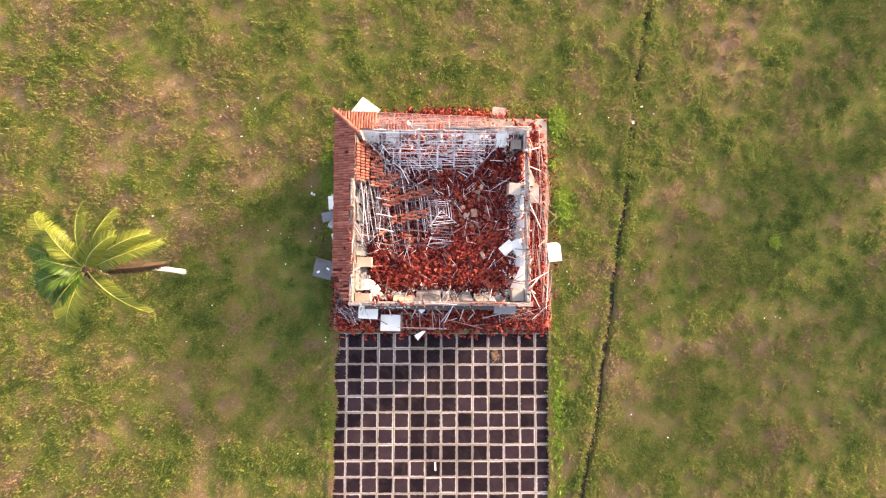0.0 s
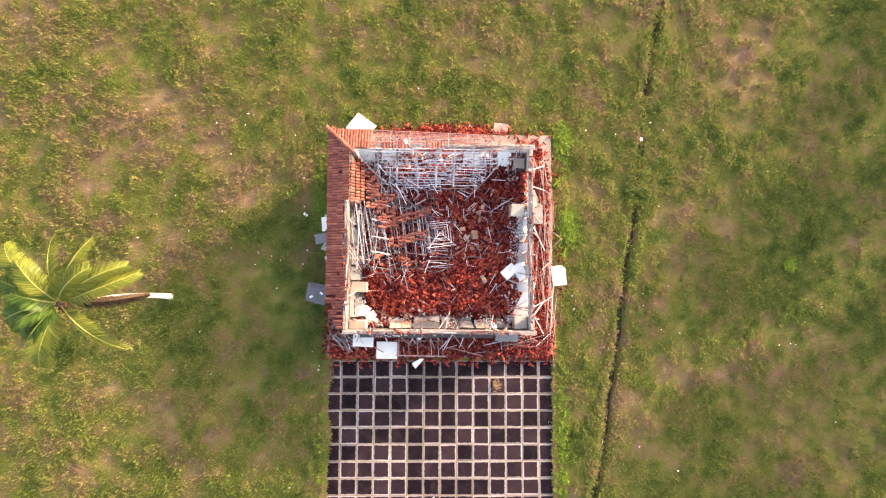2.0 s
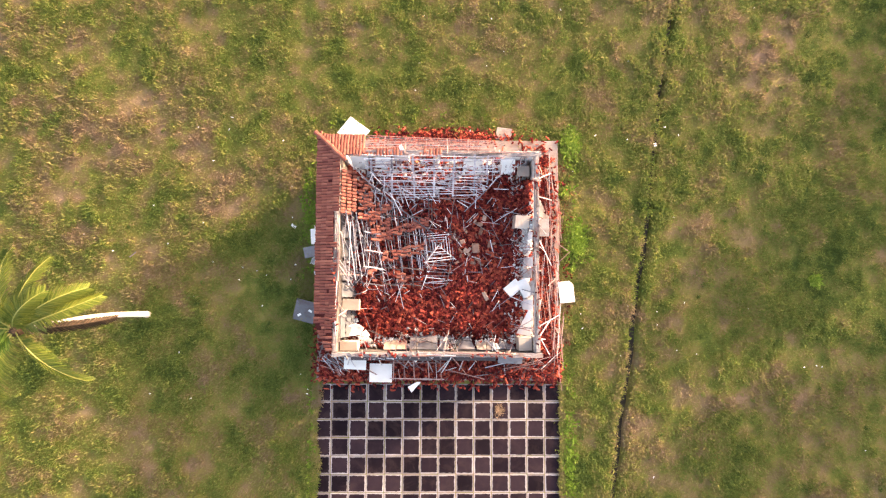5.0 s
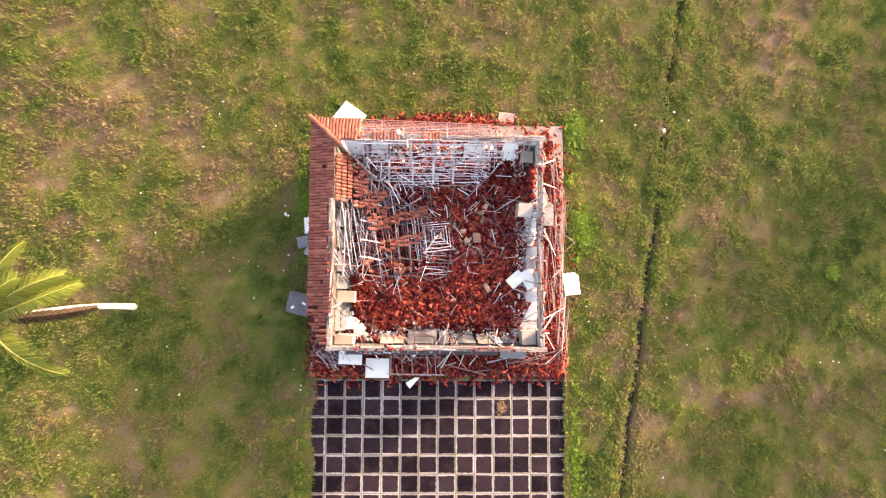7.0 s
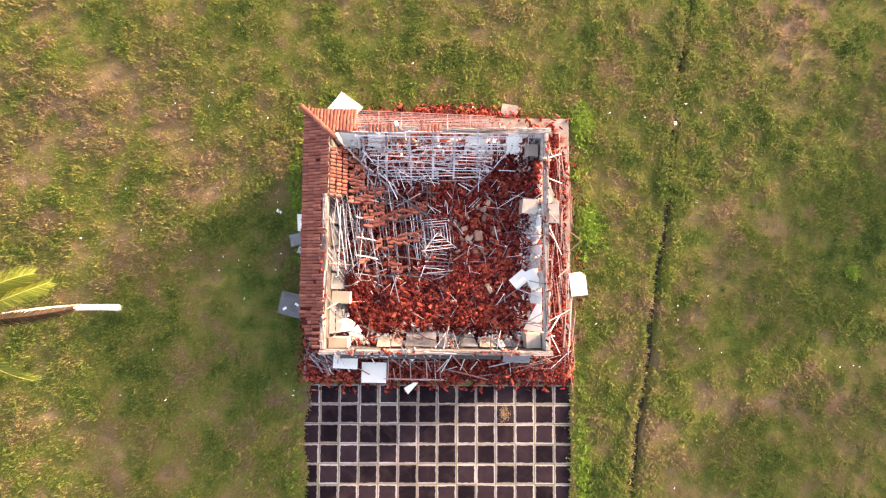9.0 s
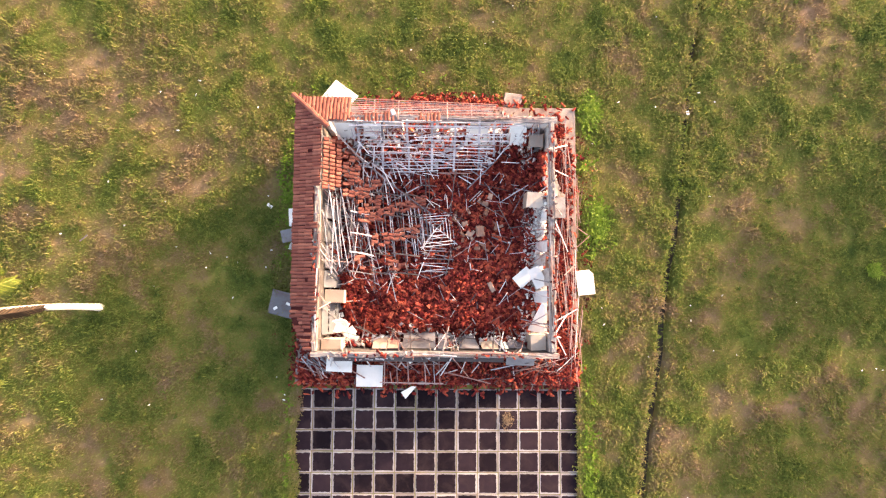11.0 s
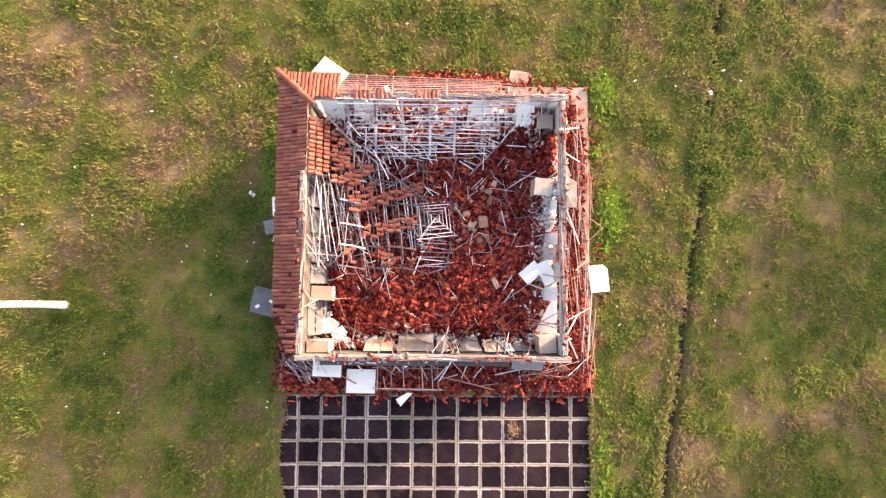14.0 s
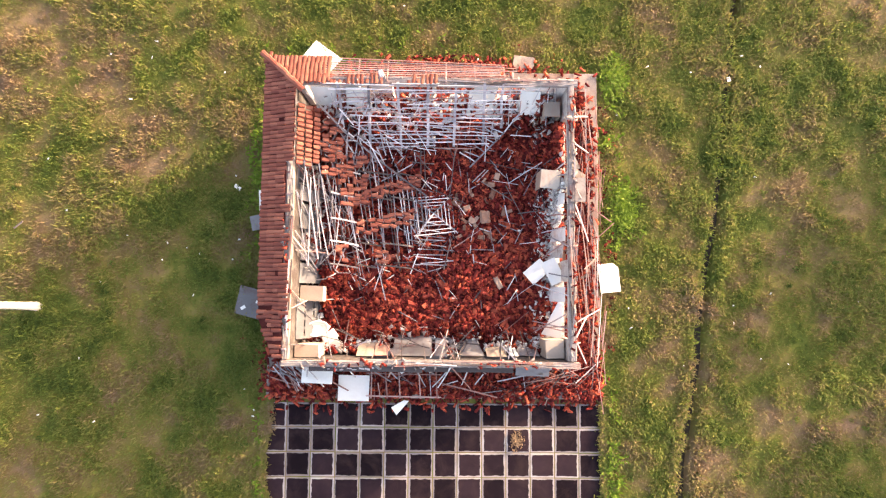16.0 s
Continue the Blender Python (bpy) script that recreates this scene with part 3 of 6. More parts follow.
# ---- paved yard ----
def paver_mesh(w, d, seed, bare=-1):
    """A concrete slab with a worn pale rim round a black coated field."""
    rng = random.Random(seed)
    bm = bmesh.new()
    g = 0.02
    add_box(bm, -w / 2 + g, -d / 2 + g, -0.08, w / 2 - g, d / 2 - g, 0.0)
    bmesh.ops.bevel(bm, geom=[e for e in bm.edges if all(v.co.z > -0.01 for v in e.verts)], offset=0.008, segments=1, affect="EDGES")
    rim = [rng.uniform(0.052, 0.095) for _ in range(4)]
    if bare >= 0:
        rim[bare] = 0.02
    x0, x1, y0, y1 = -w / 2 + rim[0], w / 2 - rim[1], -d / 2 + rim[2], d / 2 - rim[3]
    pts, k = [], 7
    for i in range(k):
        pts.append((x0 + (x1 - x0) * i / k, y0))
    for i in range(k):
        pts.append((x1, y0 + (y1 - y0) * i / k))
    for i in range(k):
        pts.append((x1 - (x1 - x0) * i / k, y1))
    for i in range(k):
        pts.append((x0, y1 - (y1 - y0) * i / k))
    pts = [(x + rng.uniform(-0.016, 0.016), y + rng.uniform(-0.016, 0.016)) for x, y in pts]
    low = [bm.verts.new((x, y, -0.002)) for x, y in pts]
    top = [bm.verts.new((x * 0.99, y * 0.99, 0.004)) for x, y in pts]
    n = len(pts)
    for i in range(n):
        bm.faces.new((low[i], low[(i + 1) % n], top[(i + 1) % n], top[i])).material_index = 1
    bm.faces.new(top).material_index = 1
    return mesh_bm("paver", bm, PAVER, BITUMEN)


def build_yard():
    bm = bmesh.new()
    add_box(bm, YARD[0] - 0.03, YARD[1], -0.25, YARD[2] + 0.03, YARD[3] - 0.02, -0.035)
    yard = tagged(new("pavement", mesh_bm("pavement", bm, CONCRETE)), "yard paved with black-coated concrete slabs with pale worn joints", "pavement", kind="structure")
    full = [paver_mesh(1.0, 1.0, s) for s in range(14)]
    left = [paver_mesh(0.72 + 0.22 * min(1.0, j / 3), 1.0, 40 + j, 0) for j in range(13)]
    right = [paver_mesh(0.98, 1.0, 50 + s, 1) for s in range(6)]
    rnd = random.Random(3)
    for j in range(13):
        y = -7.0 - j
        for i in range(-1, 13):
            if i < 0:
                data, x = left[j], -6.36 - 0.11 * min(1.0, j / 3)
            elif i > 11:
                data, x = rnd.choice(right), 6.49
            else:
                data, x = rnd.choice(full), -5.5 + i
            turn = 0 if i in (-1, 12) else rnd.choice((0, 90, 180, 270))
            part("paver", data, yard, m=pose(x + rnd.uniform(-0.006, 0.006), y + rnd.uniform(-0.006, 0.006), 0.012 + rnd.uniform(-0.006, 0.006), rnd.uniform(-0.3, 0.3), rnd.uniform(-0.3, 0.3), turn + rnd.uniform(-0.5, 0.5)))


# ---- the house shell ----
T = 0.22      # wall thickness
TOP = 2.75    # wall top below the ring beam


def wall(name, x0, y0, x1, y1, along, openings, mat, label):
    """A wall with openings (start, end, sill, head) measured along it."""
    bm = bmesh.new()
    lo, hi = (x0, x1) if along == "x" else (y0, y1)
    cuts = sorted(openings)
    spans, at = [], lo
    for s, e, sill, head in cuts:
        spans += [(at, s, 0.14, TOP), (s, e, 0.14, sill), (s, e, head, TOP)]
        at = e
    spans.append((at, hi, 0.14, TOP))
    for s, e, z0, z1 in spans:
        if z1 - z0 > 0.02:
            add_box(bm, *((s, y0, z0, e, y1, z1) if along == "x" else (x0, s, z0, x1, e, z1)))
    bmesh.ops.remove_doubles(bm, verts=bm.verts, dist=0.001)
    return tagged(new(name, mesh_bm(name, bm, mat)), label, "wall", kind="structure")


def build_shell():
    x0, y0, x1, y1 = HOUSE
    me = mesh_bm("veranda_slab", rough_box(x0, y0, -0.3, x1, y1, 0.15, 0.02, 0.006, 6), CONCRETE)
    tagged(new("floor", me), "worn pinkish concrete house slab and veranda floor", "floor", kind="structure")
    a, b, c, d = WALLS
    wall("wall_north", a, d - T, c, d, "x", [(-5.1, -4.2, 0.16, 2.55), (-3.0, -2.5, 0.5, 2.55), (-1.7, -0.15, 0.16, 2.55), (0.0, 1.5, 0.16, 2.55), (2.4, 3.5, 0.16, 2.55)], PLASTER, "white plastered north wall of the roofless house with window openings")
    # south and west walls carry their inside shade in the colour
    wall("wall_south", a, b, c, b + T, "x", [(-2.6, -1.6, 1.0, 2.2), (-0.4, 0.6, 0.16, 2.2), (2.0, 3.1, 1.0, 2.2)], SHADEDMASONRY, "south wall of the roofless house, masonry darkened for shade, with door and windows")
    wall("wall_west", a, b + T, a + T, d - T, "y", [(2.0, 3.2, 1.0, 2.2)], SHADEDMASONRY, "west wall under the last strip of roof, masonry darkened for shade")
    wall("wall_east", c - T, b + T, c, d - T, "y", [(-3.7, -1.5, 0.9, 2.45), (-0.7, 2.1, 0.5, 2.55), (2.7, 4.9, 1.3, 2.55)], GREYPLASTER, "cracked pale east wall of the roofless house")


build_shell()


def ring_beam():
    """Cast beams on the wall tops, in broken lengths."""
    a, b, c, d = WALLS
    z0, z1 = TOP, TOP + 0.2
    runs = [
        ("x", d - T - 0.02, d + 0.02, [(-5.57, -3.1), (-3.09, -0.2), (-0.19, 2.05), (2.06, 5.4)], BEAM),
        ("x", b, b + T, [(-5.57, -2.6), (-2.59, 0.3), (0.31, 3.4), (3.41, 5.4)], BEAM),
        ("y", a, a + T, [(b + T + 0.03, -1.2), (-1.19, 2.2), (2.21, d - T - 0.03)], CREAM),
        ("y", c - T, c, [(b + T + 0.03, -1.6), (-1.59, 1.4), (1.41, d - T - 0.03)], BEAM),
    ]
    for along, lo, hi, cuts, mat in runs:
        for s, e in cuts:
            j = random.uniform(-0.03, 0.03)
            bm = rough_box(s, lo + j, z0, e, hi + j, z1, 0.015, 0.018, 9) if along == "x" else rough_box(lo + j, s, z0, hi + j, e, z1, 0.015, 0.018, 9)
            cx, cy = ((s + e) / 2, (lo + hi) / 2) if along == "x" else ((lo + hi) / 2, (s + e) / 2)
            bmesh.ops.translate(bm, verts=bm.verts, vec=(-cx, -cy, -z0))
            ob = new("ring_beam", mesh_bm("ring_beam", bm, mat))
            ob.matrix_basis = pose(cx, cy, z0)
            tagged(ob, "pale cracked concrete ring beam on the wall top", "beam", "ring beams")


ring_beam()


# ---- roof tiles ----
def tile_mesh(name, length, r0, r1, mat, segs=4, thick=0.014, chip=0.0):
    """A barrel tile: its axis runs down the slope along +x, from narrow to wide end."""
    bm = bmesh.new()
    rows = []
    for x, r in ((0, r0), (length, r1)):
        for t in (0, -thick):
            rows.append([bm.verts.new((x + random.uniform(-chip, chip), -(r + t) * math.cos(math.pi * i / segs), (r + t) * 0.6 * math.sin(math.pi * i / segs))) for i in range(segs + 1)])
    o0, i0, o1, i1 = rows
    for k in range(segs):
        bm.faces.new((o0[k], o0[k + 1], o1[k + 1], o1[k]))
        bm.faces.new((i0[k + 1], i0[k], i1[k], i1[k + 1]))
        bm.faces.new((o0[k + 1], o0[k], i0[k], i0[k + 1]))
        bm.faces.new((o1[k], o1[k + 1], i1[k + 1], i1[k]))
    bm.faces.new((o0[0], o1[0], i1[0], i0[0]))
    bm.faces.new((o1[-1], o0[-1], i0[-1], i1[-1]))
    return mesh_bm(name, bm, mat)


TILES = [tile_mesh("roof_tile", 0.40, 0.066, 0.082, TILE, 4, 0.014, c) for c in (0.0, 0.012, 0.02, 0.008)]
SHORT = [tile_mesh("roof_tile", 0.27, 0.074, 0.088, TILE, 3, 0.014, c) for c in (0.01, 0.02, 0.03, 0.025)]
RIDGE = [tile_mesh("ridge_tile", 0.40, 0.10, 0.125, TILE, 4, 0.016, c) for c in (0.0, 0.015)]


def lay_tile(parent, x, y, z, heading, pitch, jit=1.0, data=None, name="roof_tile"):
    """heading: the compass turn of the downslope from +x; pitch: how steeply it falls."""
    j = lambda a: random.uniform(-a, a) * jit
    part(name, data or random.choice(TILES), parent, m=pose(x + j(0.012), y + j(0.012), z + j(0.006), j(3), pitch + j(2), heading + j(2.5)))


def slab_between(pts, thick):
    """A thin slab with the given upper outline."""
    bm = bmesh.new()
    up = [bm.verts.new(p) for p in pts]
    lo = [bm.verts.new((x, y, z - thick)) for x, y, z in pts]
    bm.faces.new(up)
    bm.faces.new(lo[::-1])
    n = len(pts)
    for i in range(n):
        bm.faces.new((up[i], lo[i], lo[(i + 1) % n], up[(i + 1) % n]))
    return bm


EAVE_X, EAVE_Z, WEST_SLOPE = -6.62, 2.55, math.tan(radians(22))
NORTH_Y = 7.13


def west_roof():
    roof = base_at("roof_section", -5.9, 1.5, 2.7)
    tagged(roof, "last strip of terracotta tiled roof along the west eave, with hip", "roof")
    zr = lambda x: EAVE_Z + (x - EAVE_X) * WEST_SLOPE
    top = lambda y: -5.32 if y > 2.9 else -5.38 if (-2.9 < y < -0.9 or 1.0 < y < 1.3 or -0.1 < y < 0.1) else -5.62
    low = lambda y: EAVE_X if y > -3.0 else EAVE_X + (-3.0 - y) * 0.52
    pts = [(EAVE_X + 0.05, -3.0), (-5.95, -4.35), (-5.58, -4.35), (-5.58, 2.9), (-5.3, 2.9), (-5.3, 5.75), (EAVE_X + 0.05, 7.05)]
    part("roof_boarding", mesh_bm("roof_boarding", slab_between([(x, y, zr(x) - 0.005) for x, y in pts], 0.025), DUSTSHADE), roof, "dust-red boarding under the tiles, darkened for shade")
    for k in range(13):
        y = -4.1 + k * 0.82
        xo = max(low(y) + 0.06, EAVE_X + 0.06)
        stick("rafter", (xo, y, zr(xo) - 0.075), (-5.4, y, zr(-5.4) - 0.075), 0.06, 0.09, "raw", roof)
    y = -4.35
    while y < 7.0:
        hipx = EAVE_X + (NORTH_Y - y) * 1.02          # the hip cuts the columns off
        x1 = min(top(y), hipx) + random.uniform(-0.07, 0.05)
        x = low(y) + random.uniform(-0.02, 0.02)
        while x < x1 - 0.1:
            if random.random() > (0.010 if y > -2.6 else 0.14):
                # each tile lies from its upper end down to the eave
                xu = min(x + 0.40, x1 + 0.05)
                lay_tile(roof, xu, y, zr(xu) - 0.005 + 0.012, 180, 20.5, 1.0 if y > -2.5 else 2.2)
            x += 0.31
        y += 0.158
    # the lit north side beyond the hip
    zn = lambda yy: EAVE_Z + (NORTH_Y - yy) * WEST_SLOPE
    part("roof_boarding", mesh_bm("roof_boarding", slab_between([(x, yy, zn(yy) - 0.005) for x, yy in ((-6.5, 7.08), (-5.35, 5.95), (-4.25, 6.0), (-4.15, 7.08))], 0.025), DUSTSHADE), roof)
    x = -6.42
    while x < -4.1:
        y1 = max(NORTH_Y - (x - EAVE_X) / 1.02, 5.95 + random.uniform(-0.08, 0.08))
        yy = NORTH_Y + random.uniform(-0.02, 0.02)
        while yy > y1 + 0.08:
            yu = max(yy - 0.40, y1 - 0.04)
            lay_tile(roof, x, yu, zn(yu) + 0.007, 90, 20.5, 1.3)
            yy -= 0.31
        x += 0.165
    # hip tiles
    a, b = Vector((EAVE_X - 0.04, NORTH_Y + 0.04, EAVE_Z + 0.07)), Vector((-4.95, 5.5, 3.27))
    n = 8
    head = math.degrees(math.atan2(a.y - b.y, a.x - b.x))
    for i in range(n):
        p = b.lerp(a, i / n)
        lay_tile(roof, p.x, p.y, p.z, head, 15, 1.0, RIDGE[i % 2], "hip_tile")


west_roof()


def north_eave():
    """Bare battens of the north eave on rafters, and the row of tiles left on the wall."""
    eave = base_at("stripped_roof", -0.6, 6.5, 2.6)
    tagged(eave, "bare timber battens and rafters of the stripped north eave", "roof frame")
    zn = lambda yy: EAVE_Z + (NORTH_Y - yy) * WEST_SLOPE
    for k in range(7):
        x = -4.1 + k * 1.12
        stick("rafter", (x, 7.06 - 0.05 * k, zn(7.06) - 0.07), (x, 5.98, zn(5.98) - 0.02), 0.045, 0.09, "raw", eave)
    for k in range(10):
        y0, y1 = 7.06 - k * 0.108, 6.8 - k * 0.07
        stick("batten", (-4.35, y0, zn(y0) + 0.01), (2.9 + random.uniform(-0.5, 0.4), y1, zn(y1) - 0.02), 0.03, 0.03, "grey" if k % 4 == 1 else "raw", eave)
    row = base_at("tile_course", -2.6, 6.05, 2.95)
    tagged(row, "course of red terracotta tiles still on the wall top", "roof tiles")
    x = -4.9
    while x < 0.0:
        if not -1.95 < x < -1.1:
            lay_tile(row, x, 5.9 + random.uniform(-0.05, 0.02), 2.985, 90, 14 + random.uniform(-6, 6), 2.5)
        x += 0.175
    for x, y in ((-2.1, 6.3),):
        ob = new("mortar_lump", mesh_bm("mortar_lump", rough_box(-0.08, -0.14, 0, 0.08, 0.14, 0.1, 0.03, 0.025, 1), PLASTER))
        ob.matrix_basis = pose(x, y, 2.95 if y < 6.2 else zn(y) + 0.02, 0, 0 if y < 6.2 else 0, 20)
        tagged(ob, "white lump of mortar stuck on the roof frame", "mortar")


north_eave()


# ---- rubble ----
def rubble_z(x, y):
    z = 0.22 + 0.30 * field(x, y, 0.9, 61) + 0.10 * field(x, y, 2.6, 62)
    edge = np.minimum(np.minimum(x + 5.0, 4.95 - x), np.minimum(y + 4.1, 5.8 - y))
    bank = 1.25 * np.clip((x - 4.15) / 0.85, 0, 1) * np.clip((y - 0.7) / 0.6, 0, 1) * np.clip((5.2 - y) / 0.6, 0, 1) * (0.75 + 0.25 * np.sin(y * 3.1))
    lean = 0.35 * np.clip((x - 3.6) / 1.3, 0, 1) + 0.25 * np.clip((-3.2 - y) / 1.0, 0, 1)
    return 0.15 + z * np.clip(edge / 0.7, 0.35, 1) + bank + lean


def rz(x, y):
    return float(rubble_z(np.float64(x), np.float64(y)))


def shards(name, x, y, z, mat, seed, size, tilt, label, category):
    """Broken pieces of barrel tile, tumbled at random and joined as one stuff."""
    rng = np.random.default_rng(seed)
    n = len(x)
    base = []
    for u in (0, 1):
        for h in (0, -0.1):
            for k in range(3):
                a = -0.85 + 0.85 * k
                base.append((u - 0.5, math.sin(a) * 0.62, math.cos(a) * 0.5 - 0.4 + h))
    base = np.array(base)
    q = []
    for k in range(2):
        q += [(k, k + 1, k + 7, k + 6), (k + 4, k + 3, k + 9, k + 10), (k + 1, k, k + 3, k + 4), (k + 6, k + 7, k + 10, k + 9)]
    q += [(0, 6, 9, 3), (8, 2, 5, 11)]
    v = np.repeat(base[None], n, 0)
    v = v + rng.normal(0, 1, v.shape) * np.array([0.14, 0.03, 0.02])
    v = v * np.stack([rng.uniform(size[0], size[1], n), rng.uniform(0.6, 1.0, n) * size[2], np.full(n, size[2])], 1)[:, None, :]
    a, b, c = rng.uniform(0, math.tau, n), rng.normal(0, tilt, n), rng.normal(0, tilt, n) + np.where(rng.random(n) < 0.3, math.pi, 0)
    ca, sa, cb, sb, cc, sc = np.cos(a), np.sin(a), np.cos(b), np.sin(b), np.cos(c), np.sin(c)
    R = np.empty((n, 3, 3))
    R[:, 0] = np.stack([ca * cb, ca * sb * sc - sa * cc, ca * sb * cc + sa * sc], 1)
    R[:, 1] = np.stack([sa * cb, sa * sb * sc + ca * cc, sa * sb * cc - ca * sc], 1)
    R[:, 2] = np.stack([-sb, cb * sc, cb * cc], 1)
    v = np.einsum("nij,nkj->nki", R, v) + np.stack([x, y, z], 1)[:, None, :]
    f = (np.arange(n)[:, None, None] * 12 + np.array(q)[None]).reshape(-1, 4)
    return tagged(new(name, mesh_from(name, v.reshape(-1, 3), f, [mat])), label, category, kind="stuff")


def build_rubble():
    rng = np.random.default_rng(17)
    # the mound of dust and small breakage indoors, coloured dark for the shade between pieces
    xs, ys = np.linspace(-5.3, 5.13, 90), np.linspace(-4.47, 5.91, 90)
    X, Y = np.meshgrid(xs, ys)
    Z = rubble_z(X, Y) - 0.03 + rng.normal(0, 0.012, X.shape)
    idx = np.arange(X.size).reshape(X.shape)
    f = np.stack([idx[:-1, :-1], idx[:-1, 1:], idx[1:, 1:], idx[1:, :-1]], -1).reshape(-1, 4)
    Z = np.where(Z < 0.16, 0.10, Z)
    tagged(new("rubble_mound", mesh_from("rubble_mound", np.stack([X, Y, Z], -1).reshape(-1, 3), f, [DUSTSHADE])), "red dust and crushed tile heaped on the house floor, darkened for the shade in gaps", "rubble", kind="stuff")
    n = 12500
    x, y = rng.uniform(-5.2, 5.1, n), rng.uniform(-4.4, 5.8, n)
    edge = np.minimum(np.minimum(x + 4.75, 5.6 - x), np.minimum(y + 4.0, 5.7 - y)) + 0.9 * (field(x, y, 1.4, 71) - 0.5)
    # fewer shards under the western frame, so the shade-coloured mound shows there
    keep = (rng.random(n) < np.clip(edge / 0.5 + 0.12, 0.03, 1)) & ~((x < -0.4) & (y > -0.9) & (y < 3.4) & (rng.random(n) < 0.68))
    x, y = x[keep], y[keep]
    shards("tile_rubble", x, y, rubble_z(x, y) + rng.uniform(0.0, 0.13, len(x)), SHARD, 1, (0.18, 0.42, 0.185), 0.55, "heap of broken red terracotta roof tiles inside the house", "rubble")
    # the veranda on three sides, spilling over its edge
    n = 6200
    px = [rng.uniform(-6.6, 6.9, 2900), np.minimum(rng.normal(6.05, 0.36, 2400), rng.uniform(6.6, 6.95, 2400)), np.concatenate([rng.uniform(-4.2, 6.9, 650), rng.normal(0.7, 1.6, 800)]), rng.uniform(-7.1, -5.6, 160)]
    py = [rng.normal(-5.65, 0.45, 2900), rng.uniform(-6.4, 7.3, 2400), np.concatenate([rng.uniform(6.3, 7.7, 650), rng.normal(7.66, 0.2, 800)]), rng.uniform(-6.4, -3.2, 160)]
    x, y = np.concatenate(px), np.concatenate(py)
    a, b, c, d = WALLS
    keep = ~((x > a - 0.12) & (x < c + 0.12) & (y > b - 0.12) & (y < d + 0.12)) & (y > -6.95) & ~((x > 6.2) & (y > 5.6) & (rng.random(len(x)) < 0.8)) & ~((x > 2.4) & (y > 6.6) & (rng.random(len(x)) < 0.75))
    x, y = x[keep], y[keep]
    on = (x > HOUSE[0]) & (x < HOUSE[2]) & (y > HOUSE[1]) & (y < HOUSE[3])
    z = np.where(on, 0.17, np.where(y > 7, 0.13, 0.05)) + rng.uniform(0.0, 0.16, len(x)) * np.where(on, 1, 0.25)
    shards("veranda_rubble", x, y, z, SHARD, 2, (0.11, 0.33, 0.14), 0.5, "broken red roof tiles strewn over the veranda", "rubble")
    # stray pieces in the grass
    k = 230
    side = rng.integers(0, 4, k)
    off = np.abs(rng.normal(0, 0.45, k))
    x = np.where(side == 0, 7.0 + off, np.where(side == 1, -6.9 - off * 0.8, rng.uniform(-5, 5.5, k)))
    y = np.where(side < 2, rng.uniform(-6, 6, k), 7.6 + off * 0.9)
    x = np.where((side == 1) & (y > -2.5), 7.2 + off * 0.5, x)
    shards("stray_tiles", x, y, ground_z(x, y) + 0.07, SHARD, 3, (0.12, 0.3, 0.15), 0.3, "single broken red tiles lying in the grass", "rubble")
    # flecks of plaster blown over the grass
    k = 150
    x, y = rng.normal(0, 9.5, k), rng.normal(0, 7.5, k)
    keep = open_ground(x, y, 0.2)
    x, y = x[keep], y[keep]
    shards("plaster_flecks", x, y, ground_z(x, y) + 0.14, BOARD, 6, (0.05, 0.12, 0.07), 0.4, "small white flecks of plaster lying in the grass", "rubble")
    # white plaster crumbs along the walls
    k = 900
    side = rng.integers(0, 4, k)
    u = np.abs(rng.normal(0, 0.3, k))
    x = np.where(side == 0, a + T + 0.1 + u, np.where(side == 1, c - T - 0.12 - u * 1.3, rng.uniform(-4.9, 4.9, k)))
    side = np.where(side == 3, 1, side)
    x = np.where(side == 1, c - T - 0.12 - u * 1.3, x)
    y = np.where(side < 2, rng.uniform(-4.3, np.where(side == 1, 1.6, 3.0), k), b + T + 0.1 + u)
    ex, ey = 5.0 - np.abs(rng.normal(0, 0.35, 300)), rng.uniform(-0.9, 2.4, 300)
    x, y = np.concatenate([x, ex]), np.concatenate([y, ey])
    shards("plaster_crumbs", x, y, rubble_z(x, y) + 0.1 + 0.25 * np.clip((x - 4.5) * 2, 0, 1), BOARD, 4, (0.07, 0.24, 0.13), 0.4, "white crumbs of fallen plaster along the walls", "rubble")


build_rubble()


def east_strip():
    """Broken plaster and tile heaped under the east beam."""
    rng = np.random.default_rng(311)
    for name, mat, k, size, label in (("plaster_lumps", GREYPLASTER, 420, (0.1, 0.36, 0.2), "grey plaster lumps heaped along the east wall"), ("wall_foot_tiles", SHARD, 520, (0.12, 0.32, 0.17), "red tile pieces heaped along the east wall")):
        y = rng.uniform(-4.2, 5.4, k)
        x = 5.0 - np.abs(rng.normal(0, 0.35, k))
        keep = (clouds(x, y, 1.2, 19) > 0.5) == (mat is SHARD)
        x, y = x[keep], y[keep]
        shards(name, x, y, rubble_z(x, y) + rng.uniform(0.12, 0.5, len(x)) * np.clip((x - 4.0), 0.2, 1), mat, 312, size, 0.5, label, "rubble")


east_strip()


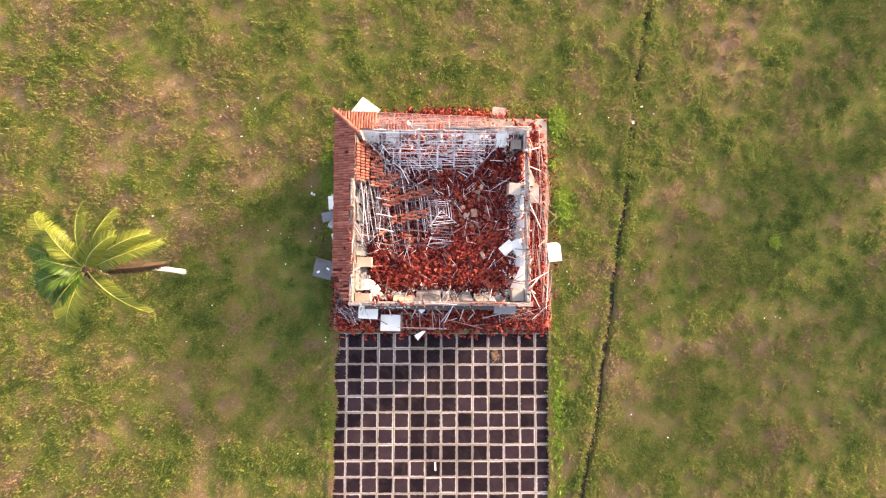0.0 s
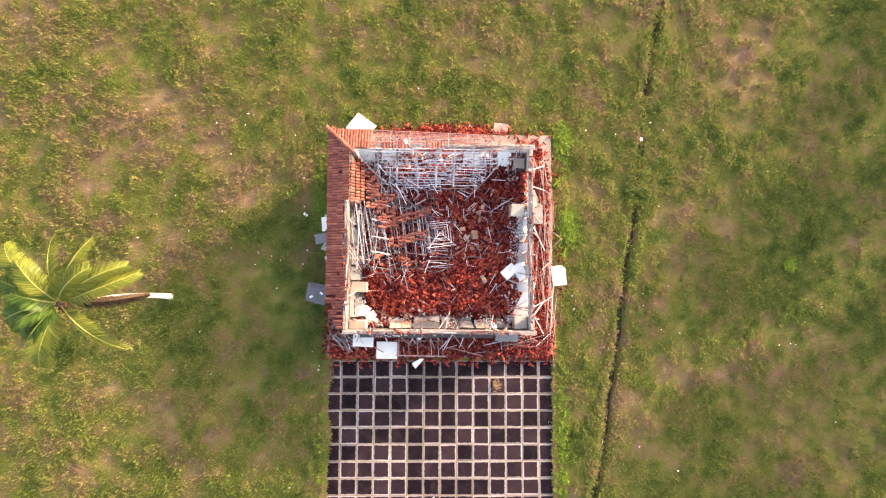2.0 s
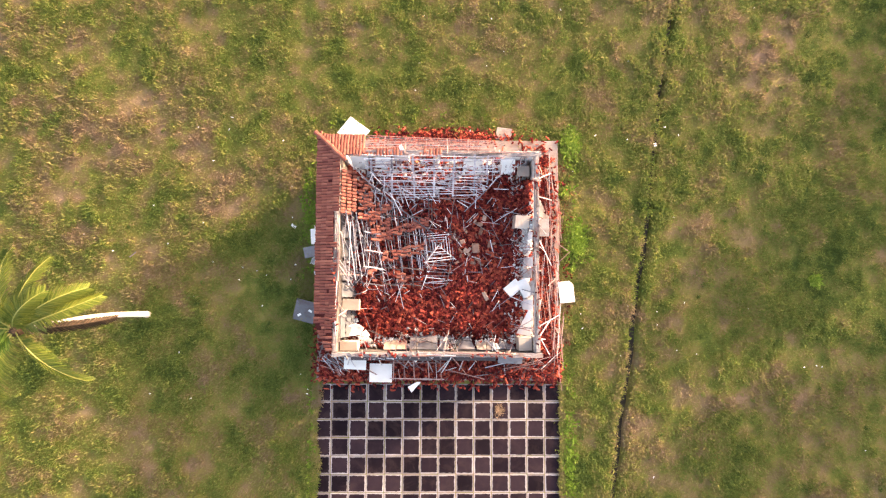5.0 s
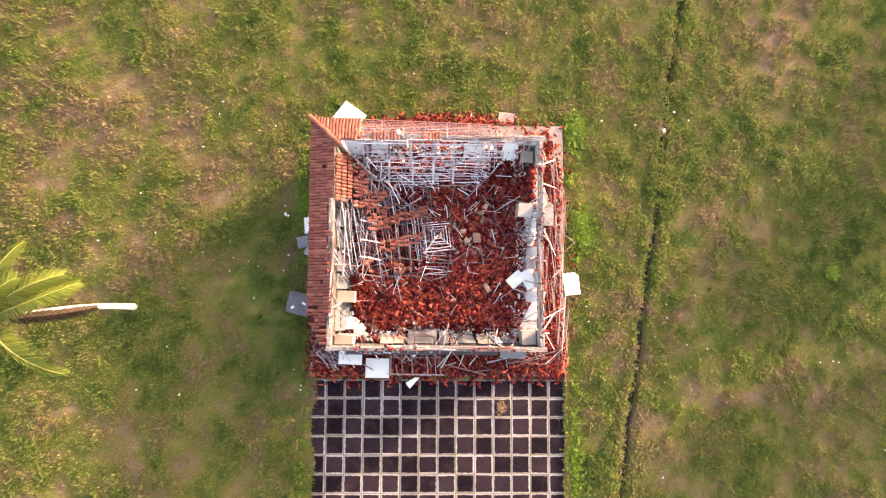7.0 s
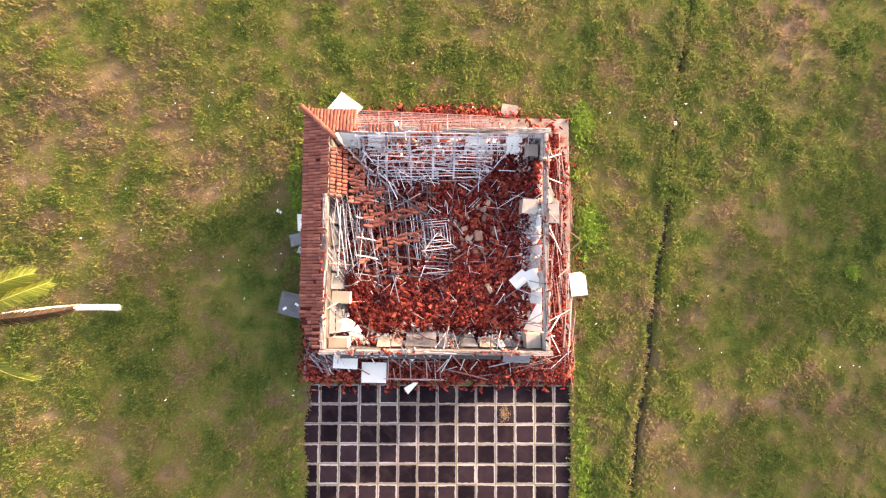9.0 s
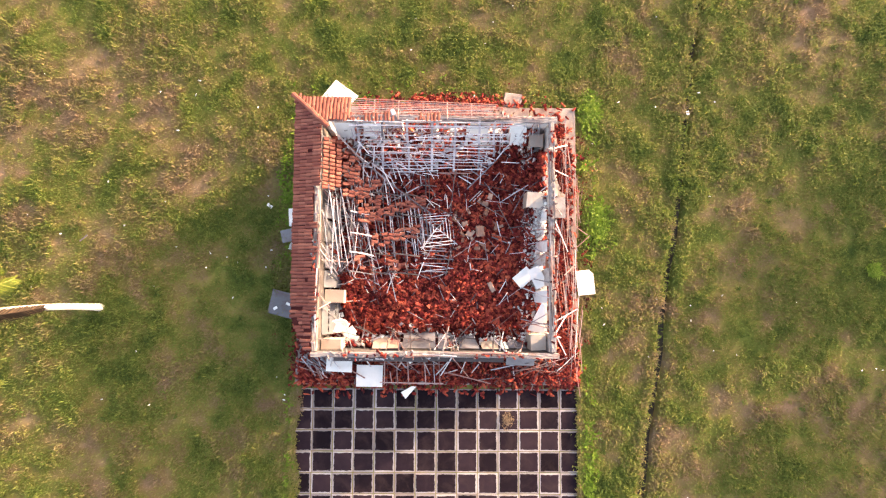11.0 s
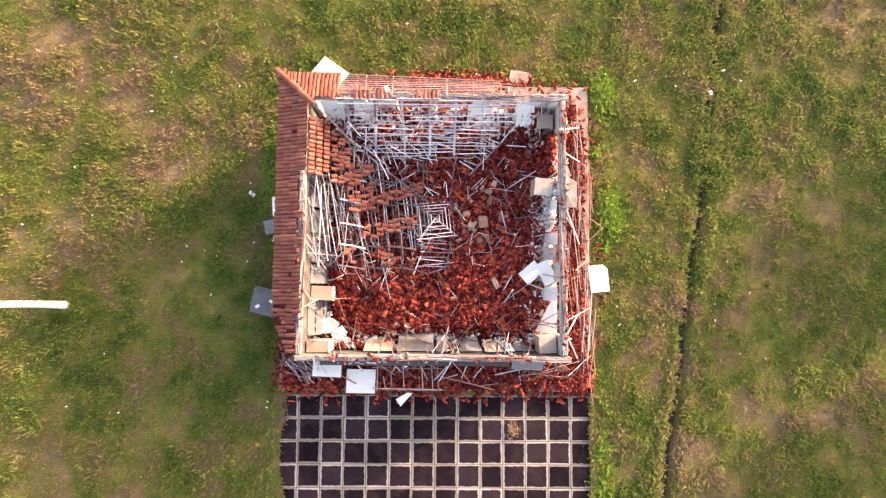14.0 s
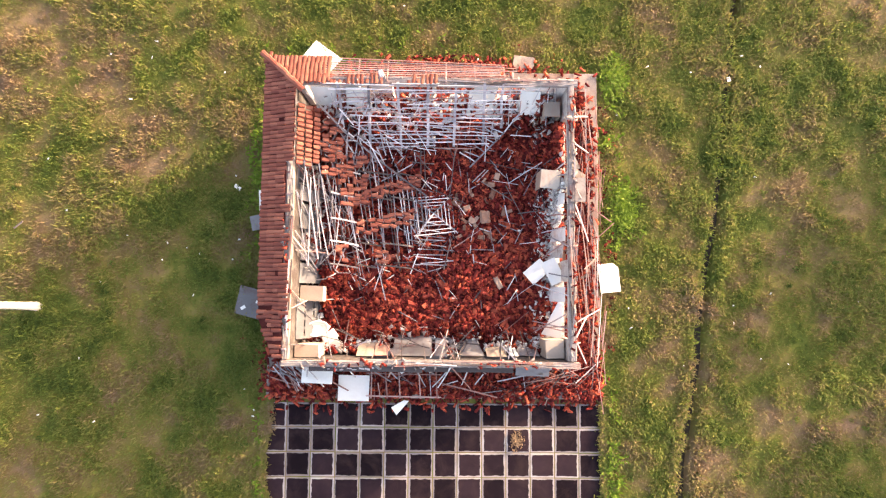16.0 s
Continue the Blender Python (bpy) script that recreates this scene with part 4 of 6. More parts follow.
def north_strip():
    """Broken plaster, board and tile on the slope below the north wall."""
    rng = np.random.default_rng(511)
    for name, mat, k, size, label in (("plaster_rubble", PLASTER, 150, (0.1, 0.42, 0.26), "white plaster lumps below the north wall"), ("board_rubble", BOARD, 60, (0.12, 0.4, 0.24), "broken white ceiling board below the north wall"), ("roof_rubble", SHARD, 420, (0.14, 0.36, 0.18), "red tile pieces below the north wall")):
        x, y = rng.uniform(-4.6, 4.6, k), 5.8 - np.abs(rng.normal(0, 0.5, k))
        y = np.maximum(y, 4.4)
        shards(name, x, y, np.interp(y, (4.0, 5.0, 5.8), (0.6, 1.0, 1.9)) + rng.uniform(-0.1, 0.2, k), mat, 512 + k, size, 0.5, label, "rubble")


north_strip()


def top_tiles():
    """The uppermost whole tiles of the heap, each its own piece."""
    heap = base_at("loose_tiles", 0.0, -2.0, 0.3)
    tagged(heap, "whole and half terracotta tiles lying on top of the rubble", "roof tiles")
    halves = [tile_mesh("roof_tile", random.uniform(0.2, 0.38), 0.085, 0.105, HEAPTILE, 3, 0.014, 0.03) for _ in range(6)]
    for k in range(295):
        x, y = random.uniform(-4.2, 4.6), random.gauss(-2.0, 1.1) if k % 2 else random.uniform(-3.4, 4.8)
        y = max(-3.6, min(5.2, y))
        part("roof_tile", random.choice(halves), heap, m=pose(x, y, rz(x, y) + 0.1, random.uniform(-35, 35), random.uniform(-35, 35), random.uniform(0, 360)))


top_tiles()


# ---- fallen roof frames ----
def north_lattice():
    fr = base_at("collapsed_roof_frame", 0.2, 4.8, 0.8)
    tagged(fr, "pale timber lattice of rafters and battens sagging from the north wall", "roof frame")
    z = lambda y: float(np.interp(y, (3.7, 4.2, 5.2, 5.95), (0.75, 1.15, 2.15, 2.98)))
    for k, x in enumerate((-3.75, -2.6, -1.45, -0.3, 0.75, 1.85, 2.55)):
        yl = 3.95 + 0.2 * random.random() + (0.5 if k in (0, 6) else 0)
        ym = 5.1
        dx = random.uniform(-0.12, 0.12)
        stick("rafter", (x, 5.95, 2.98), (x + dx * 0.5, ym, z(ym)), 0.1, 0.09, "white" if k % 3 == 2 else "grey", fr)
        stick("rafter", (x + dx * 0.5, ym + 0.03, z(ym)), (x + dx, yl, z(yl)), 0.1, 0.09, "grey", fr)
    for k in range(15):
        y = 5.9 - k * 0.138
        xl = -4.3 + k * 0.12 + random.uniform(-0.3, 0.4)
        xr = 3.9 - k * 0.13 + random.uniform(-0.5, 0.25)
        cuts = sorted((random.uniform(-2.4, -0.6), random.uniform(0.0, 1.8)))
        ends = [xl] + cuts + [xr]
        sag = random.uniform(-0.05, 0.05)
        for a, b in zip(ends, ends[1:]):
            stick("batten", (a - 0.1, y + random.uniform(-0.06, 0.06), z(y) + 0.07), (b, y + sag + random.uniform(-0.07, 0.07), z(y) + 0.06 + random.uniform(-0.05, 0.05)), random.uniform(0.032, 0.046), 0.035, "raw" if random.random() < 0.2 else "white", fr)
    for k in range(16):
        p = Vector((random.uniform(-4.3, -2.0), random.uniform(4.2, 5.2), 0))
        p.z = z(p.y) + 0.1
        a = random.uniform(0.3, 2.8)
        q = p + Vector((math.cos(a), -abs(math.sin(a)) * 0.8, -0.5)) * random.uniform(0.7, 1.5)
        q.z = max(q.z, rz(q.x, q.y) + 0.12)
        stick("batten", p, q, 0.045, 0.04, "white" if k % 2 else "grey", fr)
    for k in range(64):
        p = Vector((random.uniform(-4.2, 3.4), random.uniform(4.3, 5.75), 0))
        a = random.choice((random.uniform(-0.35, 0.35), random.uniform(1.2, 1.9), random.uniform(0, 3.1)))
        q = p + Vector((math.cos(a), math.sin(a) * 0.6, 0)) * random.uniform(0.35, 1.0)
        q.y, q.x = min(q.y, 5.8), min(q.x, 3.9)
        p.z, q.z = z(p.y) + random.uniform(-0.25, 0.12), z(q.y) + random.uniform(-0.25, 0.12)
        stick("lath", p, q, random.uniform(0.025, 0.045), 0.03, random.choice(("white", "grey", "raw", "white")), fr)
    # the north-east hip rafter runs down to the fallen apex
    stick("hip_rafter", (3.3, 5.1, 2.0), (2.75, 4.5, 1.35), 0.06, 0.09, "grey", fr)
    stick("hip_rafter", (2.8, 4.55, 1.4), (1.4, 3.2, 0.75), 0.06, 0.09, "grey", fr)
    for k in range(7):
        a = Vector((2.75, 4.5, 1.35)).lerp(Vector((1.45, 3.25, 0.75)), k / 7)
        stick("batten", a, a + Vector((random.uniform(-0.75, -0.35), random.uniform(0.1, 0.5), 0.02)), 0.04, 0.035, "grey", fr)


def west_z(x):
    return float(np.interp(x, (-5.3, -4.4, -3.2, -1.5, 0.5), (2.95, 2.0, 1.25, 0.95, 0.8)))


def tiles_on(parent, x0, y0, cols, rows, skew=0.0, hole=0.12, loose=1.0):
    for c in range(cols):
        for r in range(rows):
            if random.random() < hole:
                continue
            x, y = x0 + c * 0.25, y0 - r * 0.185 + c * skew
            dz = (west_z(x + 0.25) - west_z(x)) / 0.25
            j = lambda a: random.uniform(-a, a) * loose
            turn = 90 if random.random() < 0.25 * loose - 0.1 else 0
            lay_tile(parent, x + j(0.05), y + j(0.03), west_z(x) + 0.085 + j(0.02), j(16) + turn, math.degrees(math.atan(-dz)) - 4 + j(7), 3.0 * loose, random.choice(SHORT))


def west_lattice():
    fr = base_at("collapsed_roof_frame", -2.6, 1.2, 0.8)
    tagged(fr, "collapsed western roof frame of pale battens with patches of red tiles", "roof frame")
    tops = [(-5.05, 3.0), (-4.3, 3.7), (-3.6, 3.95), (-2.7, 3.7), (-0.3, 1.95)]
    # hip rafter from the north-west corner to the apex
    pts = [(-4.9, 5.5, 3.1), (-3.6, 4.35, 1.6), (-2.0, 3.15, 1.1), (-0.35, 1.95, 1.02)]
    for p, q in zip(pts, pts[1:]):
        stick("hip_rafter", p, q, 0.07, 0.09, "grey", fr)
    tx, ty = [p[0] for p in tops], [p[1] for p in tops]
    for k in range(22):                        # along the west wall, brightest
        x = -5.2 + 0.085 * k
        y = random.uniform(2.2, 3.4) - 0.1 * abs(k - 6)
        ln = random.uniform(1.8, 3.6)
        dx = random.uniform(-0.35, 0.9)
        dx = max(dx, -5.2 - x)
        zb = max(west_z(x + dx) - random.uniform(0.5, 1.0), rz(min(x + dx, 4), max(y - ln, -4)) + 0.15)
        stick("batten", (x, y, west_z(x) + 0.02), (x + dx, y - ln, zb), 0.025, 0.03, "white" if k % 5 == 0 else "dark" if k % 3 == 1 else "grey", fr)
    for k in range(24):                        # even battens from the hip southwards
        x = -5.0 + k * 0.2
        y = float(np.interp(x, tx, ty)) - random.uniform(0.0, 0.1)
        full = 3.9 if k < 16 else 3.9 - 0.28 * (k - 15)
        lean = 0.13 + random.uniform(-0.03, 0.03)
        a, broken = 0.0, random.random() < 0.6
        for b in ((full * random.uniform(0.5, 0.7), full * random.uniform(0.9, 1.1)) if broken else (full * random.uniform(0.75, 1.05),)):
            xa, xb = x + a * lean, x + b * lean + random.uniform(-0.06, 0.06)
            stick("batten", (xa, y - a, max(west_z(xa) - 0.03 * a, rz(xa, y - a) + 0.12)), (xb, y - b, max(west_z(xb) - 0.1 * b, rz(xb, y - b) + 0.12)), 0.036, 0.04, "dark" if k % 6 == 3 else "white" if k % 3 == 0 else "grey", fr)
            a = b - 0.1
    for k, y in enumerate((2.9, 1.9, 0.9, 0.0, -0.9)):
        x0 = -5.2 + random.uniform(0, 0.15)
        xs = [-4.1, -3.1, -1.6 - 0.2 * k, -0.9]
        for p, q in zip(xs, xs[1:]):
            stick("rafter", (p, y + 0.03 * random.random(), max(west_z(p) - 0.06, 0.4)), (q + 0.04, y - 0.12, max(west_z(q) - 0.06, 0.4)), 0.06, 0.08, "dark" if p > -4 else "grey", fr)
    # tiles that still lie on it
    tiles_on(fr, -5.22, 5.05, 3, 13, 0.0, 0.04, 0.25)
    tiles_on(fr, -4.45, 4.85, 3, 13, -0.02, 0.14, 0.6)
    tiles_on(fr, -3.75, 3.35, 4, 11, 0.03, 0.14, 0.8)
    tiles_on(fr, -2.85, 2.05, 9, 3, 0.09, 0.12, 0.8)
    tiles_on(fr, -3.1, 0.75, 9, 3, 0.07, 0.14, 0.9)
    tiles_on(fr, -2.35, -0.35, 3, 3, 0.0, 0.12, 1.0)
    tiles_on(fr, -3.9, -0.2, 2, 4, 0.0, 0.2, 1.2)


def apex_frame():
    fr = base_at("roof_apex_frame", -0.1, 1.2, 0.6)
    tagged(fr, "fallen roof apex of nested square timber battens lying on the rubble", "roof frame")
    m = pose(-0.05, 1.25, 0.95, -9, 6, 6)
    for k in range(5):
        h = 0.17 + 0.15 * k
        c = [m @ Vector((sx * h * (1 + 0.06 * random.random()), sy * h * (1 + 0.1 * random.random()), -0.05 * k)) for sx, sy in ((-1, 1), (1, 1), (1, -1), (-1, -1))]
        for a, b in zip(c, c[1:] + c[:1]):
            e = (b - a) * 0.06
            stick("batten", a - e, b + e + Vector((0, 0, 0.02)), 0.036, 0.03, "grey", fr)
    for ang in (42, 135, 228, 318):
        d = Vector((math.cos(radians(ang)), math.sin(radians(ang)), 0))
        stick("hip_rafter", m @ Vector((0, 0, -0.03)), m @ (d * 1.25 + Vector((0, 0, -0.3))), 0.06, 0.08, "grey", fr)
    for k in range(11):
        y = 0.55 - k * 0.14
        x0, x1 = random.uniform(-0.9, -0.5), random.uniform(0.4, 1.0)
        stick("batten", (x0, y + random.uniform(-0.1, 0.1), 0.72 + random.uniform(-0.04, 0.06)), (x1, y + random.uniform(-0.12, 0.12), 0.70 + random.uniform(-0.04, 0.06)), 0.036, 0.03, "grey", fr)


north_lattice()
west_lattice()
apex_frame()


def loose_battens():
    """Single battens tumbled over the rubble and the veranda."""
    def drop(x, y, ang, ln, w, kind, lift, slope):
        dx, dy = math.cos(ang) * ln / 2, math.sin(ang) * ln / 2
        ax, ay, bx, by = x - dx, y - dy, x + dx, y + dy
        ins = lambda p, q: -5.2 < p < 5.0 and -4.4 < q < 5.8
        if ins(ax, ay) and ins(bx, by):
            za, zb = rz(ax, ay) + lift, rz(bx, by) + lift + slope
        elif not ins(ax, ay) and not ins(bx, by):
            za, zb = 0.26 + lift * 0.4, 0.26 + lift * 0.4 + slope
        else:
            return
        ob = stick("timber_batten" if ins(ax, ay) else "eave_batten", (ax, ay, za), (bx, by, zb), w, w * 0.8, kind)
        tagged(ob, {"grey": "pale greyed timber batten fallen on broken tiles", "raw": "pinkish brown timber batten fallen on broken tiles", "dark": "dark timber stick fallen on broken tiles", "white": "bleached timber lath fallen on broken tiles"}[kind], "timber", "fallen battens")
    u = random.uniform
    for k in range(36):                        # western half
        drop(u(-4.9, 0.8), u(-3.4, 4.6) if k % 4 == 0 else u(-1.4, 4.6), u(0, math.pi) if k % 2 else u(1.1, 2.1), u(0.8, 2.0), u(0.03, 0.05), random.choice(("grey", "grey", "dark", "dark")), u(0.12, 0.3), u(-0.1, 0.25))
    for k in range(14):                        # eastern half
        drop(u(0.6, 4.6), u(-3.5, 5.2) if k % 2 else u(-0.5, 5.0), u(0, math.pi), u(0.4, 1.5), u(0.03, 0.05), random.choice(("grey", "grey", "dark", "raw")), u(0.1, 0.22), u(-0.08, 0.15))
    for k in range(20):                        # below the north lattice
        drop(u(-4.2, -1.4), u(3.2, 4.9), u(0.6, 2.6), u(0.7, 1.5), u(0.035, 0.055), "grey", u(0.25, 0.7), u(-0.1, 0.4))
    for k in range(44):
        drop(u(-3.9, 2.7), u(3.7, 5.5), u(-0.5, 0.5) if k % 2 else u(0, math.pi), u(0.4, 1.3), u(0.02, 0.035), random.choice(("grey", "white", "dark", "raw")), u(0.4, 1.1), u(-0.2, 0.4))
    for k in range(26):                        # along the south wall, over boards and cabinets
        drop(u(-4.6, 4.4), u(-4.25, -3.5), random.choice((u(-0.5, 0.5), u(0, math.pi))), u(0.4, 1.3), u(0.022, 0.04), random.choice(("grey", "dark", "dark", "raw")), u(0.3, 1.0), u(-0.1, 0.5))
    for k in range(10):                        # north-east corner
        drop(u(2.6, 4.6), u(1.2, 3.6), u(0, math.pi), u(0.6, 1.6), u(0.03, 0.045), random.choice(("grey", "dark")), u(0.15, 0.3), u(-0.1, 0.3))
    for k in range(32):                        # south veranda
        drop(u(-5.8, 6.2), u(-6.1, -4.95), random.choice((u(-0.3, 0.3), u(1.2, 1.9), u(0, math.pi))), u(0.5, 1.6), u(0.025, 0.045), random.choice(("grey", "raw", "raw", "dark", "dark")), u(0.0, 0.5), u(-0.05, 0.12))
    for k in range(46):                        # slim laths stripped off along the east edge
        drop(u(6.2, 6.98) if k % 3 else u(5.5, 6.6), u(-5.0, 5.4), math.pi / 2 + u(-0.16, 0.16), u(1.0, 3.2), u(0.018, 0.03), random.choice(("raw", "raw", "raw", "dark", "grey")), u(0.0, 0.7), u(-0.05, 0.15))
    for k in range(30):                        # tangle at the south-east corner
        drop(u(4.0, 6.3), u(-5.6, -4.95), u(-0.6, 0.9), u(0.5, 1.7), u(0.022, 0.04), random.choice(("grey", "dark", "raw")), u(0.2, 1.3), u(-0.1, 0.3))
    for k in range(18):                        # slim dark and pale sticks across the eastern rubble
        drop(u(0.2, 4.8), u(-3.9, 4.6), u(0, math.pi), u(0.5, 1.8), u(0.018, 0.032), random.choice(("grey", "dark", "dark", "raw")), u(0.12, 0.3), u(-0.05, 0.3))
    for k in range(26):                        # east veranda, lying along the wall
        drop(u(5.65, 6.75), u(-5.6, 5.8), math.pi / 2 + u(-0.14, 0.14) + (u(-0.9, 0.9) if k % 4 == 0 else 0), u(0.9, 3.4), u(0.022, 0.036), random.choice(("raw", "raw", "grey")), u(0.0, 0.5), u(-0.05, 0.1))
    for k in range(22):                        # south-west corner tangle
        drop(u(-6.3, -5.3), u(-5.7, -4.95), u(1.7, 2.9), u(0.5, 1.2), u(0.035, 0.05), random.choice(("grey", "raw", "grey")), u(0.1, 0.9), u(-0.05, 0.1))


def splinters():
    """Short broken sticks scattered all over, joined as one stuff."""
    rng = np.random.default_rng(91)
    n = 760
    x, y = rng.uniform(-4.9, 4.8, n), rng.uniform(-3.9, 5.4, n)
    keep = rng.random(n) < np.where(x < 0.8, 0.5, 0.24) * np.clip((y + 2.6) / 1.8, 0.12, 1)
    x, y = x[keep], y[keep]
    n = len(x)
    s = np.array([(a, b, c) for a in (-0.5, 0.5) for b in (-0.5, 0.5) for c in (-0.5, 0.5)])
    v = np.repeat(s[None], n, 0) * np.stack([rng.uniform(0.25, 0.9, n), rng.uniform(0.025, 0.045, n), rng.uniform(0.02, 0.04, n)], 1)[:, None, :]
    a, b = rng.uniform(0, math.tau, n), rng.normal(0, 0.22, n)
    X = v[:, :, 0] * np.cos(b)[:, None]
    Zl = v[:, :, 0] * np.sin(b)[:, None] + v[:, :, 2]
    px = X * np.cos(a)[:, None] - v[:, :, 1] * np.sin(a)[:, None] + x[:, None]
    py = X * np.sin(a)[:, None] + v[:, :, 1] * np.cos(a)[:, None] + y[:, None]
    pz = Zl + (rubble_z(x, y) + 0.13 + rng.uniform(0, 0.1, n))[:, None]
    q = np.array([(0, 1, 3, 2), (4, 6, 7, 5), (0, 4, 5, 1), (2, 3, 7, 6), (0, 2, 6, 4), (1, 5, 7, 3)])
    f = (np.arange(n)[:, None, None] * 8 + q[None]).reshape(-1, 4)
    me = mesh_from("splinters", np.stack([px, py, pz], -1).reshape(-1, 3), f, [SPLINTER])
    tagged(new("splintered_battens", me), "short splintered pieces of pale roof batten on the rubble", "timber", kind="stuff")


loose_battens()
splinters()


# ---- boards and blocks ----
def board(name, corners, thick, mat, label, category, group=""):
    """A sheet with the given corners on its upper side, origin at its middle."""
    c = sum((Vector(p) for p in corners), Vector()) / len(corners)
    bm = slab_between([tuple(Vector(p) - c) for p in corners], thick)
    bmesh.ops.bevel(bm, geom=bm.edges[:], offset=min(0.004, thick * 0.3), segments=1, affect="EDGES")
    ob = new(name, mesh_bm(name, bm, mat))
    ob.matrix_basis = pose(*c)
    return tagged(ob, label, category, group)


def quad(x, y, z, w, d, turn, tilt_x=0.0, tilt_y=0.0, cut=0.0):
    """Corners of a board w by d at a place, turned, tilted, with one corner cut off."""
    m = pose(x, y, z, tilt_x, tilt_y, turn)
    pts = [(-w / 2, -d / 2), (w / 2, -d / 2), (w / 2, d / 2 - cut), (w / 2 - cut, d / 2), (-w / 2, d / 2)] if cut else [(-w / 2, -d / 2), (w / 2, -d / 2), (w / 2, d / 2), (-w / 2, d / 2)]
    return [tuple(m @ Vector((p, q, 0))) for p, q in pts]


def boards():
    W = "white ceiling boards"
    white = "white ceiling board "
    board("ceiling_board", [(-4.8, 5.4, 1.5), (-3.95, 5.45, 1.5), (-3.9, 5.9, 2.6), (-4.85, 5.9, 2.6)], 0.012, BOARD, white + "leaning on the north wall beside the hip", "board", W)
    board("ceiling_board", [(-5.95, 7.86, 0.2), (-4.8, 7.02, 0.42), (-4.04, 7.98, 0.24), (-5.2, 8.83, 0.16)], 0.012, BOARD, white + "lying in the grass beside the north eave", "board", W)
    board("ceiling_board", quad(7.28, -1.3, 0.30, 0.86, 1.2, 6, 0, 4, 0.2), 0.012, BOARD, white + "with a broken corner, on the grass edge", "board", W)
    board("ceiling_board", quad(-3.22, -5.85, 0.52, 1.25, 1.02, -1, -3, 2), 0.012, BOARD, white + "lying on tiles of the south veranda", "board", W)
    board("ceiling_board", quad(-4.55, -5.1, 1.30, 1.2, 0.95, -3, 4, 3, 0.2), 0.012, BOARD, white + "propped on timbers below the south wall", "board", W)
    board("ceiling_board", [(-1.72, -6.66, 0.24), (-1.5, -6.98, 0.18), (-0.98, -6.38, 0.3), (-1.2, -6.36, 0.3)], 0.012, BOARD, "narrow white strip of ceiling board at the yard edge", "board", W)
    board("ceiling_board", quad(-1.25, -5.05, 0.6, 0.35, 0.3, 40, 10, 0), 0.012, BOARD, "small white scrap of ceiling board among timbers", "board", W)
    board("ceiling_board", quad(4.12, -1.1, 1.08, 0.66, 0.9, -48, 8, 6), 0.012, BOARD, white + "tilted on the rubble by the east wall", "board", W)
    board("ceiling_board", quad(4.74, -1.1, 1.3, 0.6, 1.0, 26, 0, -16), 0.012, BOARD, white + "leaning against the east wall", "board", W)
    board("ceiling_board", [(4.3, -3.6, 1.0), (5.03, -3.75, 1.5), (5.03, -2.4, 1.7), (4.9, -2.25, 1.6)], 0.012, BOARD, "broken triangular white board leaning on the east wall", "board", W)
    board("ceiling_board", quad(-4.15, -3.75, 0.85, 0.55, 0.4, 35, 12, 0), 0.012, BOARD, white + "scrap on boxes in the south-west corner", "board", W)
    board("ceiling_board", quad(-4.5, -3.35, 0.75, 0.6, 0.32, 150, 10, 8), 0.012, BOARD, "broken white board strip in the corner debris", "board", W)
    board("ceiling_board", quad(-4.75, -3.0, 0.62, 0.5, 0.22, 20, -8, 5), 0.012, BOARD, "broken white board strip in the corner debris", "board", W)
    board("ceiling_board", quad(-4.0, -4.1, 0.85, 0.45, 0.3, 28, 5, -10), 0.012, BOARD, "broken white board scrap in the corner debris", "board", W)
    board("ceiling_board", [(3.35, 5.2, 1.5), (4.2, 5.3, 1.5), (4.1, 5.9, 2.3), (3.3, 5.9, 2.4)], 0.012, BOARD, "white ceiling board leaning on the north wall", "board", W)
    board("ceiling_board", [(-3.55, 5.35, 1.6), (-2.55, 5.4, 1.6), (-2.6, 5.9, 2.55), (-3.5, 5.9, 2.6)], 0.012, BOARD, "cream board leaning on the north wall behind the lattice", "board", W)
    board("ceiling_board", [(1.25, 5.2, 1.3), (2.3, 5.15, 1.3), (2.35, 5.9, 2.3), (1.3, 5.9, 2.35)], 0.012, BOARD, "pale board leaning on the north wall behind the lattice", "board", W)
    board("cement_sheet", quad(-7.55, -2.45, 0.26, 1.25, 1.2, -14, 6, -6), 0.014, GREYBOARD, "grey cement sheet in the shade of the west eave", "board", "grey cement sheets")
    board("cement_sheet", quad(-7.15, 0.95, 0.28, 1.15, 0.62, 12, 4, -10), 0.014, GREYBOARD, "grey cement sheet tipped against the west veranda", "board", "grey cement sheets")
    board("cement_sheet", quad(5.85, 2.35, 0.62, 0.85, 1.0, 2, 6, 8), 0.014, GREYBOARD, "grey cement sheet lying on the east veranda debris", "board", "grey cement sheets")
    board("cement_sheet", quad(3.95, -4.98, 1.05, 1.35, 0.62, -2, 20, 3), 0.014, GREYBOARD, "grey cement sheet sagging outside the south wall", "board", "grey cement sheets")
    for x, y, w, d, z, t in ((-7.85, -2.65, 0.2, 0.13, 0.37, 30), (-7.25, -2.45, 0.22, 0.12, 0.31, -30), (-8.35, 2.4, 0.3, 0.16, 0.10, -35), (-7.05, 2.35, 0.25, 0.3, 0.14, 12), (-6.95, -0.35, 0.25, 0.4, 0.12, 20), (12.65, 7.35, 0.16, 0.2, 0.12, 15)):
        board("board_scrap", quad(x, y, z, w, d, t), 0.012, BOARD, "small white scrap of broken ceiling board", "board", "white board scraps")


boards()


